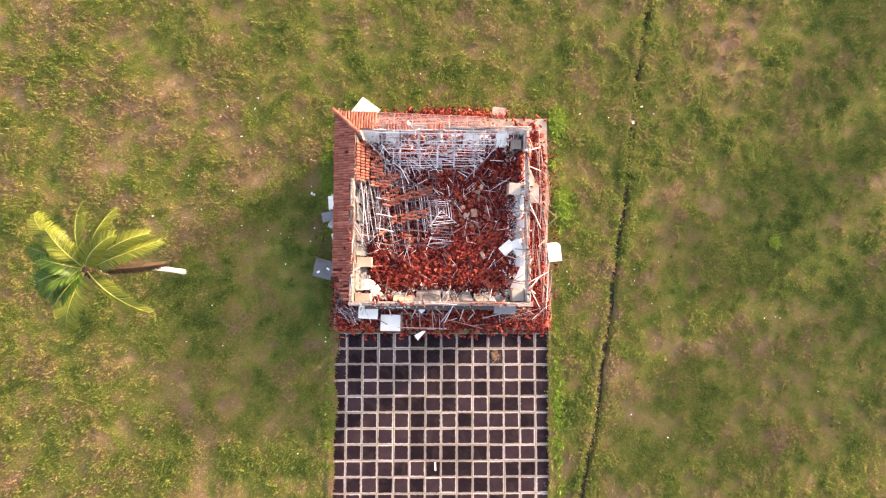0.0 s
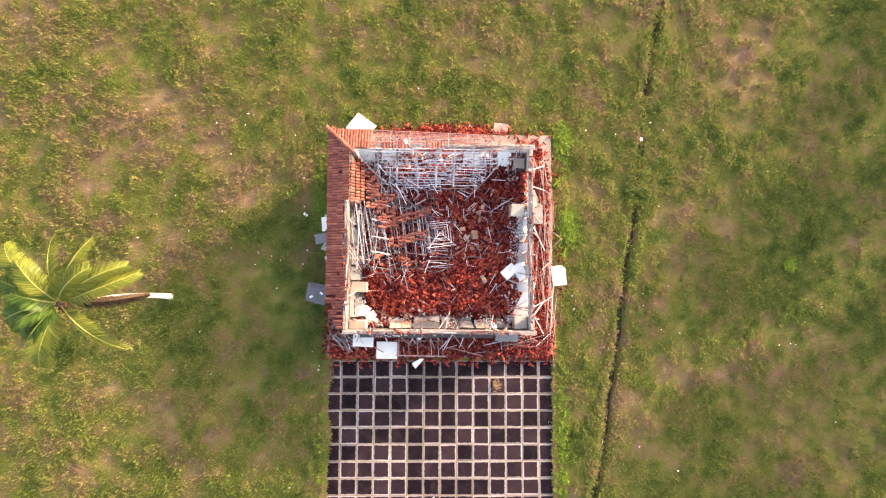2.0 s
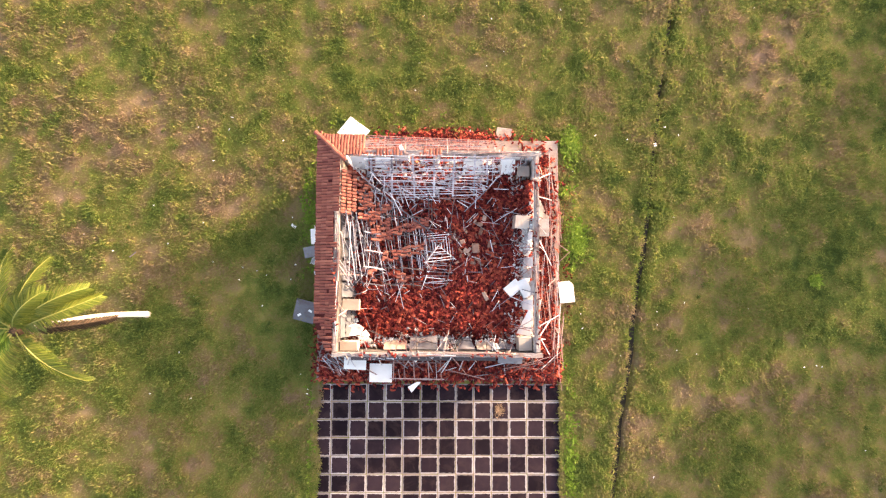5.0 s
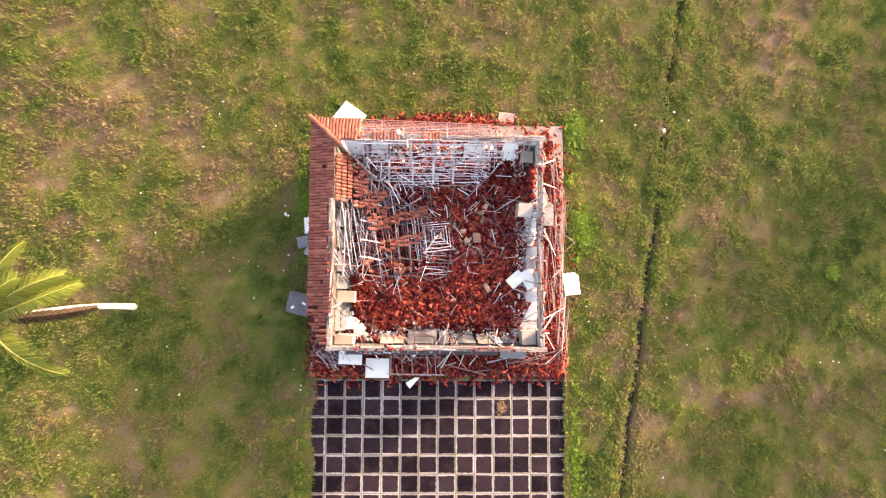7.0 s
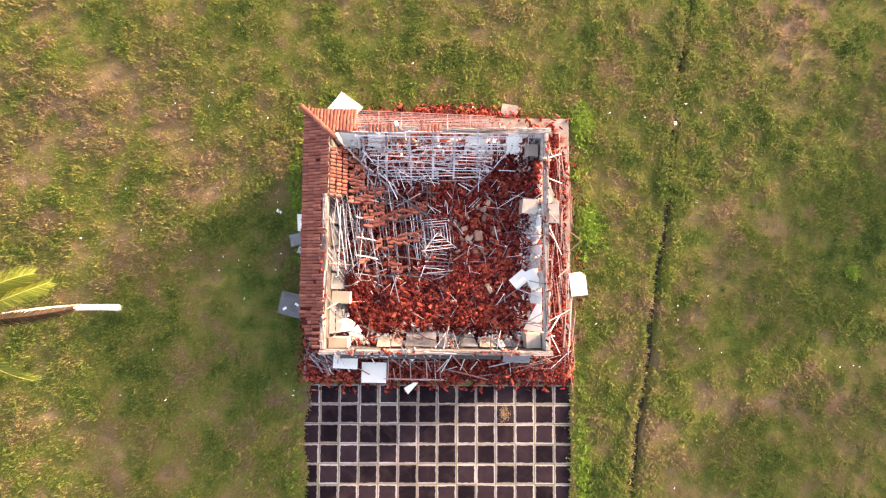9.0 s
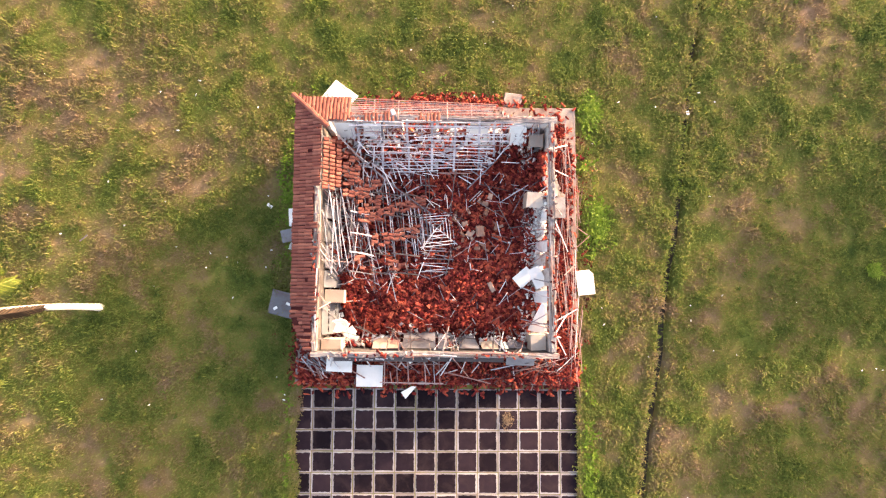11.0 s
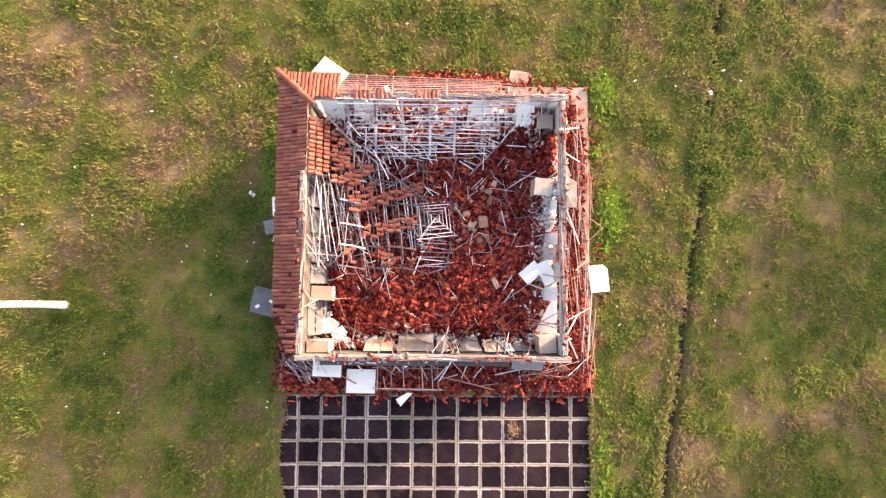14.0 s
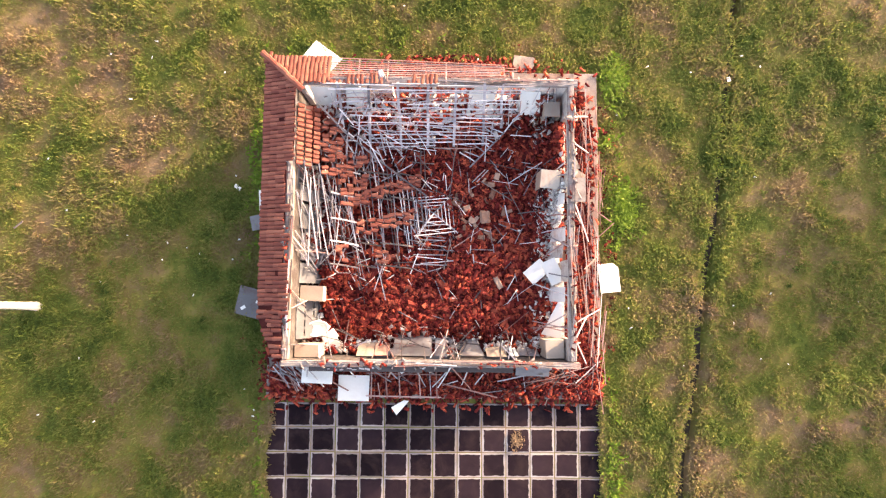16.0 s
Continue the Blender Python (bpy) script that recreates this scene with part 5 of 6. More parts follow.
def crate(name, x, y, z, w, d, h, turn, mat, label, category, tilt=0.0):
    """An open-backed carcass of panels: top, two sides, back and bottom."""
    e = base_at(name, x, y, z)
    e.matrix_basis = pose(x, y, z, tilt, 0, turn)
    tagged(e, label, category)
    t = 0.02
    for n, b in (("top_panel", (-w / 2, -d / 2, h - t, w / 2, d / 2, h)), ("bottom_panel", (-w / 2, -d / 2, 0, w / 2, d / 2, t)), ("side_panel", (-w / 2, -d / 2, t, -w / 2 + t, d / 2, h - t)), ("side_panel", (w / 2 - t, -d / 2, t, w / 2, d / 2, h - t)), ("back_panel", (-w / 2 + t, d / 2 - t, t, w / 2 - t, d / 2, h - t))):
        ob = new(n, mesh_bm(n, rough_box(*b, 0.004, 0.002), mat))
        ob.parent = e
    return e


def furniture():
    crate("cabinet", -4.82, -4.24, 0.15, 0.9, 0.46, 2.0, 0, TANBOARD, "tan wooden cabinet standing in the south-west corner", "cabinet")
    # doors and sheets leaning on the south wall: foot from x0 to x1 at y0, y1, head from u0 to u1 at h0, h1
    cream, grey, pale = "cream wooden door leaf leaning on the south wall", "grey cement sheet leaning on the south wall", "narrow white board leaning on the south wall"
    for x0, y0, x1, y1, u0, h0, u1, h1, mat, lab, cat in (
            (-3.02, -3.72, -2.36, -3.66, -3.0, 1.75, -2.34, 1.8, TANBOARD, cream, "door"),
            (-2.38, -3.62, -1.72, -3.78, -2.3, 1.62, -1.84, 1.5, RAWBOARD, "pinkish board leaning on the south wall", "board"),
            (-1.58, -3.46, -0.12, -3.30, -1.62, 1.5, -0.06, 1.7, GREYBOARD, grey, "board"),
            (0.10, -3.42, 0.46, -3.50, 0.02, 1.6, 0.52, 1.9, GREYBOARD, grey, "board"),
            (0.42, -3.98, 0.50, -3.86, 0.36, 1.5, 0.80, 1.2, BOARD, pale, "board"),
            (1.06, -3.62, 1.62, -3.40, 1.04, 1.6, 2.0, 1.5, GREYBOARD, grey, "board"),
            (2.06, -3.88, 2.84, -3.76, 2.08, 1.7, 2.88, 1.7, TANBOARD, cream, "door"),
            (3.10, -3.90, 3.22, -3.78, 3.0, 1.3, 3.36, 1.45, BOARD, pale, "board"),
            (3.45, -3.72, 4.15, -3.95, 3.3, 1.2, 4.2, 1.4, GREYBOARD, grey, "board")):
        board("leaning_board", [(x0, y0 - 0.26, 0.42), (x1, y1 - 0.26, 0.45), (u1, -4.44, h1), (u0, -4.44, h0)], 0.03, mat, lab, cat, "boards against the wall")
    for y0, y1, mat, dz in ((0.5, 1.5, PALEPAINT, 0.0), (-0.75, 0.35, GREYBOARD, -0.3), (-1.65, -0.85, PALEPAINT, -0.2), (1.6, 2.3, GREYBOARD, 0.1)):
        board("leaning_board", [(-4.62, y0, 0.4), (-4.7, y1, 0.42), (-5.3, y1, 1.7 + dz), (-5.3, y0, 1.8 + dz)], 0.03, mat, "stained sheet leaning on the west wall", "board", "boards against the wall")
    crate("cabinet", 4.62, -4.1, 0.15, 0.7, 0.7, 2.0, 2, TANBOARD, "pale wooden cabinet in the south-east corner", "cabinet")
    crate("cabinet", -4.83, -2.05, 0.15, 0.9, 0.6, 1.3, -2, TANBOARD, "cream wooden cabinet against the west wall", "cabinet")
    crate("cabinet", 4.6, 5.3, 0.15, 0.62, 0.6, 1.9, 0, TANBOARD, "tan wooden cabinet in the north-east corner", "cabinet")
    crate("cabinet", 4.5, 2.6, 0.15, 0.75, 0.72, 2.0, -4, TANBOARD, "tan wooden wardrobe leaning by the east wall", "cabinet", 4)
    crate("box", -7.0, 1.75, 0.0, 0.45, 0.85, 0.75, 4, BOARD, "white metal box fallen beside the west veranda", "box", 0)
    # bathroom pot and basin rim: a ring-shaped white ware
    for x, y, z, r, turn in ((-4.72, -3.42, 1.1, 0.37, 8), (-7.0, 0.45, 0.16, 0.28, 30)):
        bm = bmesh.new()
        prof = ((0.55, 0.0), (0.8, 0.12), (1.0, 0.3), (1.04, 0.34), (0.92, 0.34), (0.7, 0.16), (0.4, 0.06))
        rings = [[bm.verts.new((r * q * math.cos(a) * 1.25, r * q * math.sin(a) * 0.85, h * r * 1.6)) for a in [math.tau * i / 20 for i in range(20)]] for q, h in prof]
        for p, q in zip(rings, rings[1:]):
            for i in range(20):
                bm.faces.new((p[i], p[(i + 1) % 20], q[(i + 1) % 20], q[i]))
        bm.faces.new(rings[0][::-1])
        bm.faces.new(rings[-1])
        ob = new("basin", mesh_bm("basin", bm, BOARD))
        ob.matrix_basis = pose(x, y, z - 0.3 if x > -6 else 0.05, 10, 14, turn)
        tagged(ob, "white oval wash basin lying tilted among debris", "basin")
    # pale louvre frame leaning on the west wall
    e = base_at("louvre_frame", -5.0, -3.3, 0.2)
    tagged(e, "pale grey wooden louvre shutter leaning on the west wall", "shutter")
    m = Matrix.Translation((-4.62, -3.05, 0.3)) @ pose(0, 0, 0, 0, 66, 0)
    for x0, x1 in ((-1.72, -1.22), (-1.13, -0.63), (-0.54, -0.02)):
        part("slat", mesh_bm("slat", rough_box(x0, -0.76, 0.0, x1, 0.76, 0.02, 0.004, 0.003), PALEPAINT), e, m=m)
    for y in (-0.72, -0.36, 0.0, 0.36, 0.72):
        part("rail", mesh_bm("rail", rough_box(-1.72, y - 0.05, -0.02, 0.0, y + 0.05, 0.035, 0.004), PALEPAINT), e, m=m)
    crate("box", -4.2, -3.85, 0.5, 0.5, 0.55, 0.32, 28, BOARD, "white open box tipped on corner debris", "box", 14)


furniture()


def wreck_details():
    # long dark fascia fallen outside the south wall
    for x0, x1, y, z in ((-4.6, -0.4, -4.84, 2.5), (-0.3, 3.0, -4.84, 2.45)):
        ob = stick("fascia_board", (x0, y, z), (x1, y - 0.02, z + 0.05), 0.22, 0.04, "dark")
        tagged(ob, "dark fascia board with flaked paint fixed below the wall top", "board", "fascia boards")
    # flakes of old white paint left on the fascia
    for k in range(16):
        board("paint_flake", quad(-3.9 + 0.235 * k + random.uniform(-0.08, 0.08), -4.84 + random.uniform(-0.05, 0.05), 2.555, random.uniform(0.06, 0.2), random.uniform(0.03, 0.07), random.uniform(-15, 15)), 0.004, PLASTER, "flake of white paint on the dark fascia", "paint", "paint flakes")
    # ladder-like frame on the south veranda
    e = base_at("ladder_frame", -1.6, -5.7, 0.4)
    tagged(e, "pinkish ladder-like frame of battens on the south veranda", "frame")
    for y in (-5.25, -6.15):
        stick("rail", (-2.75, y, 0.55), (0.35, y - 0.05, 0.5), 0.05, 0.045, "raw", e)
    for x in (-2.5, -1.95, -1.4, -0.6, 0.1):
        stick("rung", (x, -5.15, 0.60), (x + random.uniform(-0.1, 0.1), -6.25, 0.56), 0.05, 0.04, "raw", e)
    for a, b, kind in (((-5.2, -4.95, 0.9), (-2.75, -6.35, 0.35), "raw"), ((0.0, -5.55, 0.62), (2.6, -6.2, 0.45), "raw"), ((-0.6, -4.95, 0.8), (0.9, -5.1, 0.75), "raw"), ((4.9, -4.95, 0.9), (2.6, -5.55, 0.5), "grey"), ((6.8, -2.6, 0.5), (5.7, -3.2, 0.55), "grey"), ((6.2, -0.95, 0.5), (6.85, -0.3, 0.42), "raw")):
        ob = stick("timber_batten", a, b, 0.055, 0.05, kind)
        tagged(ob, "long timber batten fallen across the veranda debris", "timber", "fallen battens")
    # pale stones and broken blocks in the middle of the rubble
    rnd = random.Random(12)
    meshes = []
    for k in range(5):
        bm = rough_box(-0.5, -0.5, -0.5, 0.5, 0.5, 0.5, 0.12, 0.06, 1)
        meshes.append(mesh_bm("stone", bm, STONE))
    spots = [(2.05, 1.15, 0.40, 0.5, 0.35), (2.35, 2.1, 0.2, 0.42, 0.2), (2.3, 2.5, 0.2, 0.3, 0.2), (2.55, 2.85, 0.22, 0.3, 0.2), (1.3, 1.5, 0.24, 0.3, 0.2), (1.5, 1.0, 0.25, 0.25, 0.2), (2.6, -1.55, 0.22, 0.5, 0.22)]
    for k in range(24):
        spots.append((rnd.gauss(1.4, 0.9), rnd.gauss(1.0, 1.2), rnd.uniform(0.1, 0.17), rnd.uniform(0.2, 0.36), rnd.uniform(0.1, 0.16)))
    for x, y, w, d, h in spots:
        ob = new("stone_block", rnd.choice(meshes))
        ob.matrix_basis = pose(x, y, rz(x, y) + 0.1 + h * 0.3, rnd.uniform(-15, 15), rnd.uniform(-15, 15), rnd.uniform(0, 180)) @ Matrix.Diagonal((w, d, h, 1))
        tagged(ob, "pale broken stone block among the red tiles", "stone", "rubble blocks")
    # plaster slabs fallen from the walls
    for x, y, z, w, d, t, tx, ty, mat in ((4.6, 0.9, 0.5, 0.55, 0.8, 8, 5, -12, BOARD), (4.75, 0.1, 0.55, 0.5, 0.6, -15, 0, -15, BOARD), (4.55, -0.4, 0.5, 0.5, 0.4, 30, 8, 0, BOARD), (4.72, 1.55, 0.62, 0.5, 0.55, 12, 0, -20, BOARD), (4.4, 0.45, 0.52, 0.3, 0.35, 50, 6, 0, BOARD), (4.75, -1.95, 0.55, 0.55, 0.7, 3, 0, -10, CREAM), (5.75, 3.55, 0.55, 0.35, 0.75, 25, 12, 0, CREAM), (5.95, 3.05, 0.5, 0.7, 0.3, -30, 0, 10, CREAM), (4.3, -2.9, 0.5, 0.4, 0.5, -20, 6, 0, BOARD)):
        board("plaster_slab", quad(x, y, z, w, d, t, tx, ty), 0.035, mat, "fallen slab of pale wall plaster among the debris", "plaster", "fallen plaster slabs")
    tagged(stick("fallen_twig", (-17.55, 0.55, 0.16), (-17.2, 0.85, 0.17), 0.06, 0.05, "dark"), "short dark twig lying in the grass", "twig")
    # broken plaster sheets leaning on the east wall
    rnd = random.Random(21)
    for y, w, h in ((-4.0, 0.4, 1.4), (-2.0, 0.55, 2.1), (-0.3, 0.5, 1.7), (0.35, 0.6, 2.3), (1.2, 0.45, 1.6), (1.85, 0.55, 2.2), (3.6, 0.4, 1.9), (4.3, 0.5, 1.5)):
        f = 4.55 + rnd.uniform(-0.1, 0.15)
        board("plaster_sheet", [(f, y - w / 2 - rnd.uniform(-0.1, 0.12), 0.55), (5.02, y - w / 2 + rnd.uniform(-0.1, 0.15), h), (5.02, y + w / 2 - rnd.uniform(0, 0.25), h + rnd.uniform(0.0, 0.3)), (f + rnd.uniform(-0.1, 0.15), y + w / 2, 0.6)], 0.02, PLASTER if rnd.random() < 0.7 else GREYPLASTER, "broken sheet of white plaster leaning on the east wall", "plaster", "plaster sheets by the wall")
    # worn concrete step in the grass to the north
    st = new("step", mesh_bm("step", rough_box(-0.45, -0.35, -0.1, 0.45, 0.35, 0.06, 0.02, 0.02, 2), CONCRETE))
    st.matrix_basis = pose(3.75, 7.9, 0.06, 0, 0, -6)
    tagged(st, "worn grey concrete step half sunk in grass", "step")
    # dry tuft that grows from a joint of the yard
    rng = np.random.default_rng(9)
    x, y = rng.normal(3.45, 0.11, 60), rng.normal(-8.0, 0.15, 60)
    blades("dry_tuft", x, y, np.full(60, 0.02), 5, np.full(60, 0.13), 0.03, (0.5, 1.4), DEADSTRAW, 12, "dry straw tuft growing from a yard joint", "grass")
    ob = board("board_scrap", quad(-0.35, -14.85, 0.035, 0.1, 0.5, 2), 0.012, BOARD, "small white strip lying on the paved yard", "board", "white board scraps")


wreck_details()


def wall_clutter():
    """What hangs on and leans against the walls."""
    a, b, c, d = WALLS
    u = random.uniform
    top = TOP + 0.22
    # battens that lie along the wall tops
    for k in range(44):
        side = k % 4
        ln = u(0.5, 2.4)
        if side == 0:
            x, y = u(-5.0, 3.0), b + T / 2 + u(-0.12, 0.12)
            p, q = (x, y, top + 0.03), (x + ln, y + u(-0.12, 0.12), top + 0.05)
        elif side == 1:
            x, y = c - T / 2 + u(-0.1, 0.12), u(-4.4, 3.2)
            p, q = (x, y, top + 0.03), (x + u(-0.1, 0.12), y + ln, top + 0.05)
        elif side == 2:
            x, y = u(0.0, 3.0), d - T / 2 + u(-0.12, 0.1)
            p, q = (x, y, top + 0.03), (x + ln * 0.8, y + u(-0.1, 0.1), top + 0.05)
        else:
            x, y = a + T / 2 + u(-0.02, 0.12), u(-4.2, 0.5)
            p, q = (x, y, top + 0.03), (x + u(-0.05, 0.15), y + ln, top + 0.05)
        tagged(stick("timber_lath", p, q, u(0.025, 0.05), 0.04, random.choice(("grey", "dark", "dark", "raw"))), "timber lath fallen along a wall top", "timber", "battens on the walls")
    # battens leaning from the wall tops into the rooms and over the veranda
    for k in range(46):
        side = k % 4 if k < 24 else (0, 1, 3)[k % 3]
        ln = u(0.5, 1.5)
        if side == 0:
            x, y = u(-5.0, 5.0), b - 0.02
            p, q = (x, y, top - u(0.0, 0.5)), (x + u(-0.9, 0.9), y - ln * 0.8, 0.3)
        elif side == 1:
            x, y = c + 0.03, u(-4.5, 5.6)
            p, q = (x, y, top - u(0.0, 0.6)), (x + ln * 0.8, y + u(-1.2, 1.2), 0.3)
        elif side == 2:
            x, y = a + T + 0.03, u(-2.4, 3.2)
            e = min(ln, 0.9) * 0.6
            p, q = (x, y, top - u(0.0, 0.5)), (x + e, y - u(0.7, 1.6), rz(x + e, y) + 0.15)
        else:
            x, y = c - T - 0.03, u(-4.2, 4.5)
            p, q = (x, y, top - u(0.0, 0.6)), (x - ln * 0.8, y + u(-0.9, 0.9), rz(x - ln * 0.8, y) + 0.15)
        tagged(stick("timber_lath", p, q, 0.045, 0.04, random.choice(("grey", "grey", "grey", "raw"))), "pale timber lath leaning against a broken wall", "timber", "leaning battens")
    for k in range(9):
        x = u(2.6, 4.7)
        p, q = (x, d - T - 0.04, top - u(0.0, 0.6)), (x + u(-0.9, 0.4), d - T - u(0.5, 1.3), u(0.9, 1.5))
        tagged(stick("timber_lath", p, q, 0.03, 0.03, random.choice(("grey", "grey", "white", "raw"))), "pale timber lath leaning against a broken wall", "timber", "leaning battens")
    # broken tiles on the wall tops
    rng = np.random.default_rng(77)
    n = 190
    side = rng.integers(0, 3, n)
    x = np.where(side == 0, rng.uniform(-5.2, 5.2, n), np.where(side == 1, rng.normal(c - T / 2, 0.07, n), rng.normal(a + T / 2, 0.07, n)))
    y = np.where(side == 0, rng.normal(b + T / 2, 0.07, n), rng.uniform(-4.4, 5.9, n))
    keep = (field(x, y, 1.1, 80) > 0.42) & (rng.random(n) < np.where(side == 1, 0.5, 1.0))
    x, y = x[keep], y[keep]
    shards("wall_top_tiles", x, y, np.full(len(x), top + 0.035), SHARD, 8, (0.08, 0.22, 0.11), 0.2, "red tile fragments caught on the wall tops", "rubble")
    n = 170
    side = rng.integers(0, 4, n)
    x = np.where(side < 2, rng.uniform(-5.4, 5.2, n), np.where(side == 2, rng.normal(c - T / 2, 0.09, n), rng.normal(a + T / 2, 0.09, n)))
    y = np.where(side == 0, rng.normal(b + T / 2, 0.09, n), np.where(side == 1, rng.normal(d - T / 2, 0.08, n), rng.uniform(-4.4, 5.9, n)))
    keep = clouds(x, y, 1.0, 81) > 0.45
    x, y = x[keep], y[keep]
    shards("wall_top_plaster", x, y, np.full(len(x), top + 0.01), BEAM, 9, (0.08, 0.3, 0.11), 0.14, "crumbled plaster lying on the wall tops", "rubble")


wall_clutter()


def wall_foot_debris():
    """Flat scraps of plaster, board and tile heaped at the foot of the west and south walls."""
    rng = np.random.default_rng(303)
    def strip(n, west):
        u = np.abs(rng.normal(0, 0.4, n))
        if west:
            return np.minimum(-5.22 + u, -4.2), rng.uniform(-4.2, 3.2, n), u
        return rng.uniform(-4.6, 4.9, n), np.minimum(-4.42 + u, -3.4), u
    for name, mat, k, size, label in (
            ("board_fragments", BOARD, 14, (0.1, 0.32, 0.2), "white fragments of ceiling board at the foot of the walls"),
            ("plaster_fragments", GREYPLASTER, 170, (0.1, 0.34, 0.2), "stained plaster fragments at the foot of the walls"),
            ("tile_fragments", SHARD, 260, (0.12, 0.32, 0.16), "red tile fragments at the foot of the walls"),
            ("wood_fragments", DARKWOOD, 120, (0.15, 0.5, 0.06), "dark wood fragments at the foot of the walls")):
        xw, yw, uw = strip(k, True)
        xs, ys, us = strip(int(k * 0.9), False)
        x, y, u = np.concatenate([xw, xs]), np.concatenate([yw, ys]), np.concatenate([uw, us])
        keep = field(x, y, 1.2, 45) > 0.38
        x, y, u = x[keep], y[keep], u[keep]
        z = np.maximum(rubble_z(x, y) + 0.1, 1.35 - 1.5 * u * rng.uniform(0.8, 1.2, len(u)) - 0.6 * rng.random(len(u)))
        shards(name, x, y, z, mat, 400 + k, size, 0.5, label, "debris")
    n = 26
    x, y = rng.uniform(-3.4, 4.6, n), rng.normal(-3.95, 0.2, n)
    shards("white_fragments", x, y, np.maximum(rubble_z(x, y) + 0.12, 0.75 - 0.6 * rng.random(n)), BOARD, 471, (0.12, 0.36, 0.22), 0.4, "white fragments of ceiling board by the south wall", "debris")
    u = random.uniform
    for k in range(22):
        x = u(-4.9, 4.9)
        p, q = (x, -4.46, u(2.2, 2.98)), (x + u(-0.7, 0.7), u(-4.0, -3.4), u(0.5, 0.9))
        tagged(stick("timber_lath", p, q, u(0.025, 0.045), 0.03, random.choice(("grey", "dark", "dark", "raw"))), "slim timber lath leaning on the south wall", "timber", "leaning battens")
    for k in range(8):
        y = u(-4.2, 3.0)
        p, q = (-5.3, y, u(2.0, 2.98)), (u(-4.9, -4.1), y + u(-0.8, 0.8), u(0.5, 1.0))
        tagged(stick("timber_lath", p, q, u(0.025, 0.045), 0.03, random.choice(("grey", "dark", "grey", "raw"))), "slim timber lath leaning on the west wall", "timber", "leaning battens")


wall_foot_debris()


# ---- palm ----
def frond(parent, origin, az, length, rise, droop, seed, dead=False, leaf_of=None):
    rnd = random.Random(seed)
    o = Vector(origin)
    h = Vector((math.cos(radians(az)), math.sin(radians(az)), 0))
    side = Vector((-h.y, h.x, 0))
    n = 26
    pts, el = [o.copy()], radians(rise)
    bend = rnd.choice((-1, 1)) * rnd.uniform(0.2, 0.65)
    fall = (rnd.uniform(0.0, 0.5), rnd.uniform(1.2, 2.2))[:: rnd.choice((-1, 1))]
    for i in range(n):
        t = i / n
        e = el - radians(droop) * t ** 1.4
        d = h * math.cos(e) + Vector((0, 0, math.sin(e))) + side * bend * t * 0.5
        pts.append(pts[-1] + d.normalized() * (length / n))
    bm = bmesh.new()
    rings = []
    for i, p in enumerate(pts):
        r = 0.032 * (1 - i / (n + 2)) + 0.005
        rings.append([bm.verts.new(p + side * (r * a) + Vector((0, 0, r * b))) for a, b in ((-1, 0), (0, 0.8), (1, 0), (0, -0.6))])
    for a, b in zip(rings, rings[1:]):
        for i in range(4):
            bm.faces.new((a[i], a[(i + 1) % 4], b[(i + 1) % 4], b[i]))
    rib_mesh = mesh_bm("rib", bm, DEADFROND if dead else STEM)
    v, f = [], []
    per = 5
    for i in range(3, n):
        for k in range(per):
            t = (i + k / per) / n
            p = pts[i].lerp(pts[i + 1], k / per)
            along = (pts[i + 1] - pts[i]).normalized()
            up = side.cross(along) * -1
            up = up if up.z > 0 else -up
            ll = 0.72 * (math.sin(math.pi * min(1, 0.12 + t * 0.84)) ** 0.55) * rnd.uniform(0.9, 1.08) * (0.6 if dead else 1)
            for s in (-1, 1):
                hang = fall[s > 0] + rnd.uniform(-0.3, 0.3) + 0.3 * math.sin(t * 9 + seed) + (0.5 if dead else 0)
                d = (side * s * 0.8 + along * (0.55 + 0.5 * t) + up * (0.28 - hang * 0.35)).normalized()
                tip = p + d * ll - Vector((0, 0, hang * ll * 0.5))
                midp = p + d * ll * 0.55 - Vector((0, 0, hang * ll * 0.10))
                w = along * 0.021
                b = len(v)
                v += [p - w * 0.6, p + w * 0.6, midp + w, midp - w, tip]
                f += [(b, b + 1, b + 2), (b, b + 2, b + 3), (b + 3, b + 2, b + 4)]
    leaf = part("frond", mesh_from("frond", [tuple(q) for q in v], f, [DEADFROND if dead else leaf_of or FROND]), parent, "dead brown frond" if dead else "")
    part("rib", rib_mesh, leaf)


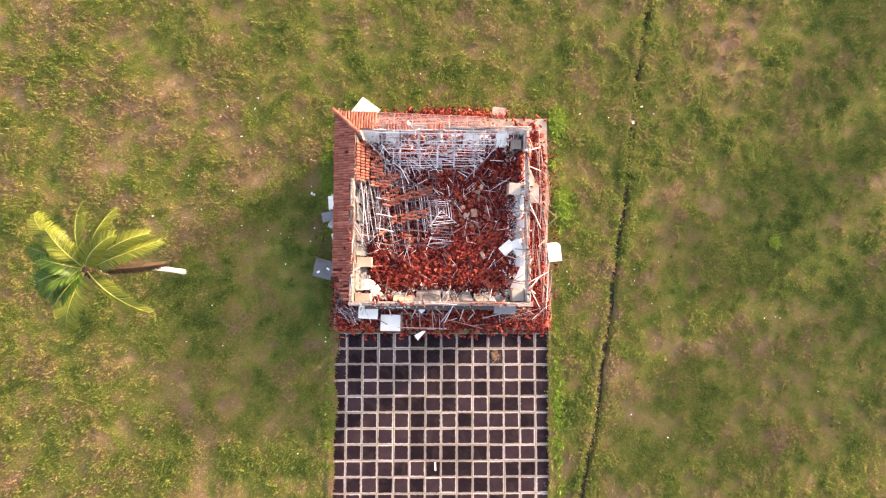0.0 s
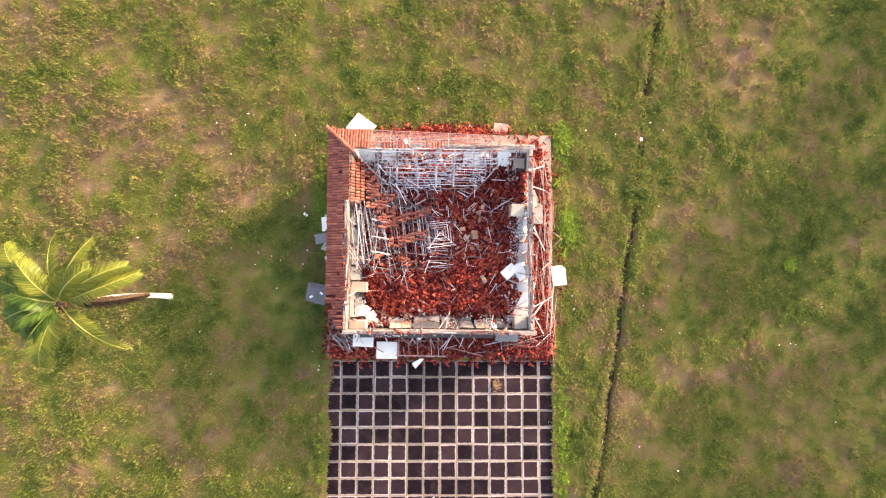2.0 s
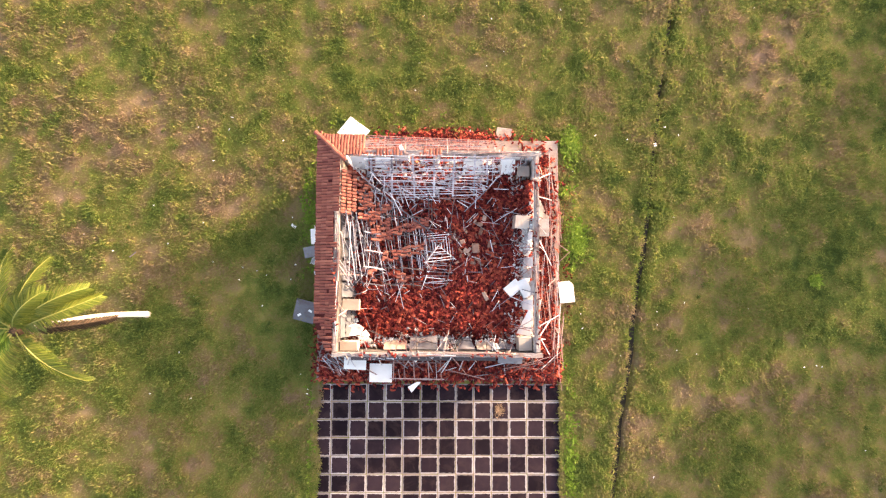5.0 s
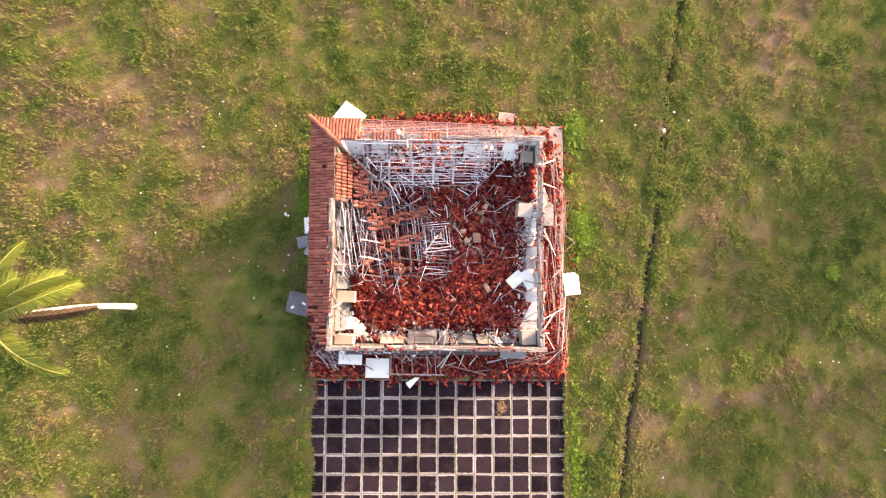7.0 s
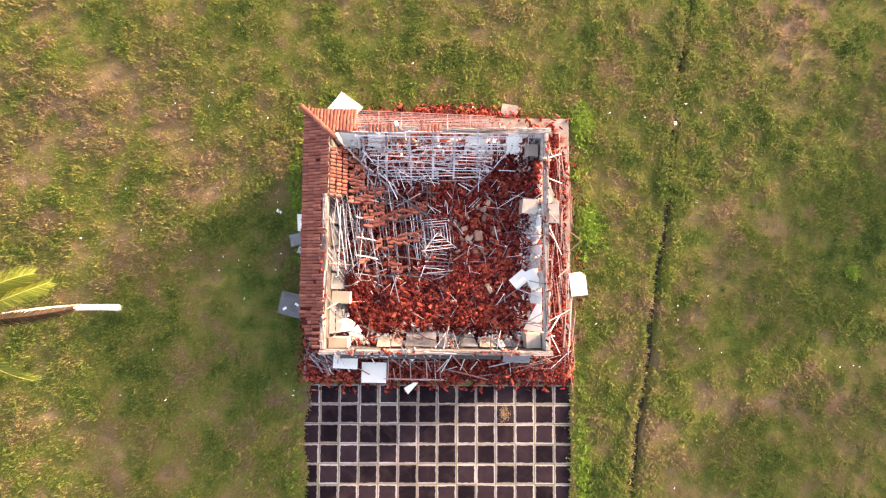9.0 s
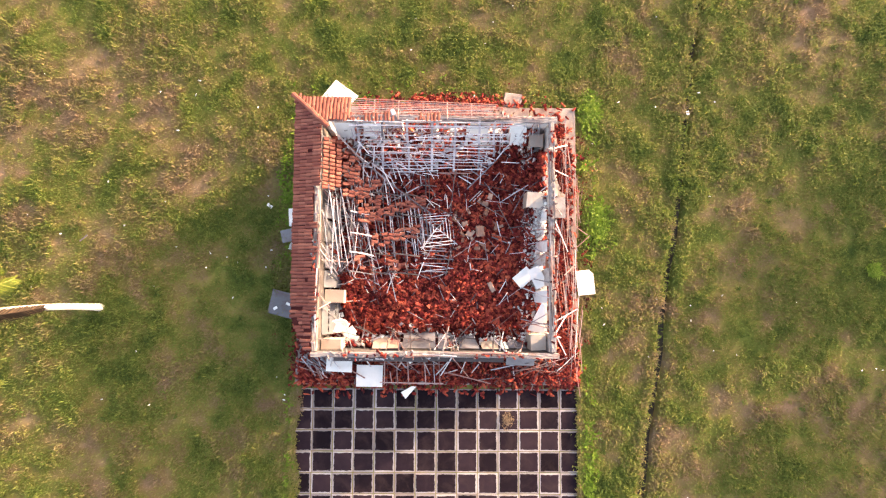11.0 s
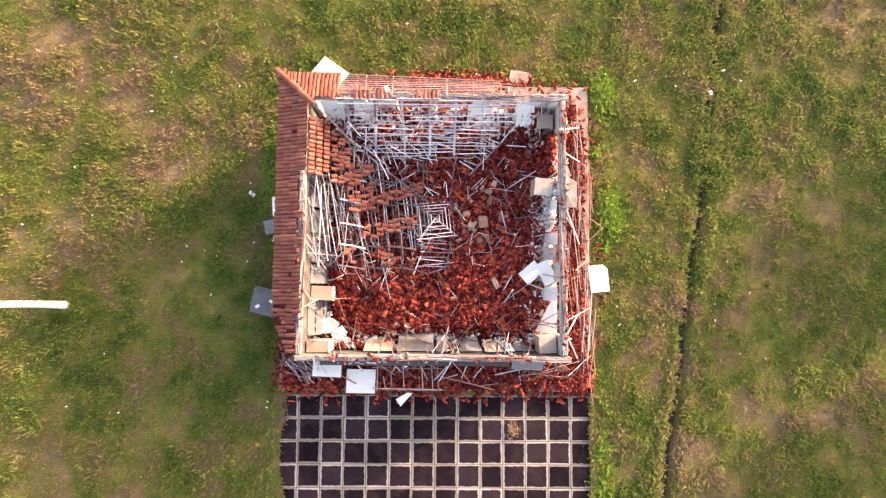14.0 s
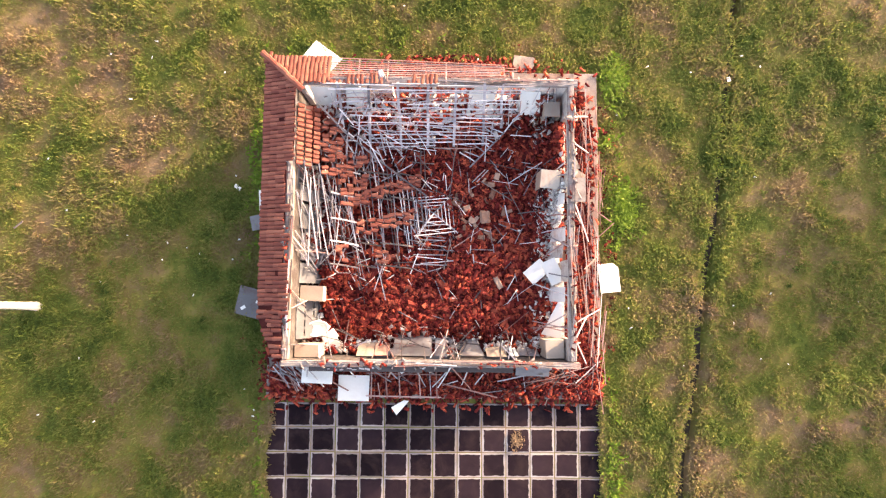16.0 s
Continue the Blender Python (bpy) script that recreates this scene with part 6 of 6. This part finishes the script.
def palm():
    bx, by = -16.45, -2.68
    e = base_at("palm_tree", bx, by, -0.05)
    tagged(e, "tall coconut palm with bleached white trunk and yellow-green fronds", "palm tree")
    top = Vector((-16.65, -2.95, 10.2))
    bm = bmesh.new()
    rings = []
    n, k = 60, 12
    for i in range(n + 1):
        t = i / n
        c = Vector((bx, by, -0.1)).lerp(top, t) + Vector((0.0, 0.18 * math.sin(t * math.pi * 1.1), 0))
        r = (0.15 - 0.045 * t + 0.07 * math.exp(-t * 26)) * (1.0 + (0.05 if i % 2 else -0.03))
        rings.append([bm.verts.new(c + Vector((r * math.cos(math.tau * q / k), r * math.sin(math.tau * q / k), 0))) for q in range(k)])
    for a, b in zip(rings, rings[1:]):
        for q in range(k):
            bm.faces.new((a[q], a[(q + 1) % k], b[(q + 1) % k], b[q]))
    bm.faces.new(rings[-1])
    part("trunk", mesh_bm("trunk", bm, BARK), e, "bleached ringed trunk")
    # heart of old leaf bases
    bm = bmesh.new()
    bmesh.ops.create_icosphere(bm, subdivisions=2, radius=0.3)
    for v in bm.verts:
        v.co = Vector((v.co.x, v.co.y, v.co.z * 1.5)) * (1 + 0.2 * noise.noise(v.co * 9))
    bmesh.ops.translate(bm, verts=bm.verts, vec=top)
    part("crown_heart", mesh_bm("crown_heart", bm, DEADFROND), e, "brown fibrous leaf bases")
    for q in range(9):
        a = math.tau * q / 9 + 0.3
        bm = bmesh.new()
        bmesh.ops.create_icosphere(bm, subdivisions=2, radius=0.12)
        bmesh.ops.scale(bm, verts=bm.verts, vec=(0.9, 0.9, 1.2))
        bmesh.ops.translate(bm, verts=bm.verts, vec=top + Vector((0.33 * math.cos(a), 0.33 * math.sin(a), -0.25 + 0.1 * (q % 2))))
        part("coconut", mesh_bm("coconut", bm, DEADFROND), e, "brown coconut")
    o = top + Vector((0, 0, 0.25))
    old = ((14, 4.0, 30, 70), (36, 3.8, 38, 82), (66, 3.6, 40, 84), (99, 3.6, 38, 86), (138, 3.9, 34, 78), (318, 3.9, 28, 75), (256, 3.4, 24, 86), (118, 2.8, 58, 92), (48, 2.8, 58, 90))
    young = ((152, 3.2, 34, 84), (178, 3.3, 24, 88), (196, 3.3, 18, 84), (210, 3.2, 12, 82), (226, 2.6, 10, 85), (240, 2.6, 36, 92), (168, 2.0, 60, 75), (205, 1.9, 55, 75), (190, 2.4, 46, 88))
    for i, (az, ln, rise, droop) in enumerate(old + young):
        frond(e, o, az, ln * 0.98, rise, droop, i, False, YOUNGFROND if i >= len(old) else FROND)
    for i, (az, ln) in enumerate(((1, 3.5),)):
        frond(e, top + Vector((0, 0, -0.1)), az, ln, -18, 45, 40 + i, True)


palm()


# ---- shade trees beyond the field ----
def tree(x, y, height, radius, seed):
    rnd = random.Random(seed)
    e = base_at("tree", x, y, -0.05)
    tagged(e, "broad leafy tree at the far edge of the field", "tree", "field trees")
    bm = bmesh.new()
    def limb(p, d, ln, r, depth):
        q = p + d * ln
        rings = []
        for t, rr in ((0, r), (0.5, r * 0.8), (1, r * 0.6)):
            c = p.lerp(q, t)
            s = d.orthogonal().normalized()
            u = d.cross(s)
            rings.append([bm.verts.new(c + (s * math.cos(a) + u * math.sin(a)) * rr) for a in [math.tau * i / 7 for i in range(7)]])
        for a, b in zip(rings, rings[1:]):
            for i in range(7):
                bm.faces.new((a[i], a[(i + 1) % 7], b[(i + 1) % 7], b[i]))
        ends.append(q)
        if depth:
            for _ in range(3):
                v = (d + Vector((rnd.uniform(-1, 1), rnd.uniform(-1, 1), rnd.uniform(-0.1, 0.5)))).normalized()
                limb(q, v, ln * rnd.uniform(0.55, 0.8), r * 0.58, depth - 1)
    ends = []
    limb(Vector((x, y, -0.1)), Vector((0, 0, 1)), height * 0.36, 0.24, 3)
    part("trunk", mesh_bm("trunk", bm, DARKWOOD), e, "dark branching trunk")
    rng = np.random.default_rng(seed)
    pts = np.array([tuple(q) for q in ends[1:]])
    n = 14000
    c = pts[rng.integers(0, len(pts), n)] + rng.normal(0, radius * 0.2, (n, 3))
    a, b = rng.normal(0, 1, (n, 3)), rng.normal(0, 1, (n, 3))
    a /= np.linalg.norm(a, axis=1)[:, None]
    b -= a * (a * b).sum(1)[:, None]
    b /= np.linalg.norm(b, axis=1)[:, None]
    v = np.stack([c - a * 0.24, c + b * 0.11, c + a * 0.24, c - b * 0.11], 1)
    f = np.arange(n * 4).reshape(-1, 4)
    part("crown", mesh_from("crown", v.reshape(-1, 3), f, [LUSH]), e, "loose crown of green leaves")


for k, (x, y, h, r) in enumerate(((44.7, 17.9, 8.4, 1.9), (50.3, 28.7, 7.4, 1.5), (47.3, 9.7, 9.3, 2.2), (52.0, 7.5, 8.4, 2.0))):
    tree(x, y, h, r, 100 + k)

build_yard()
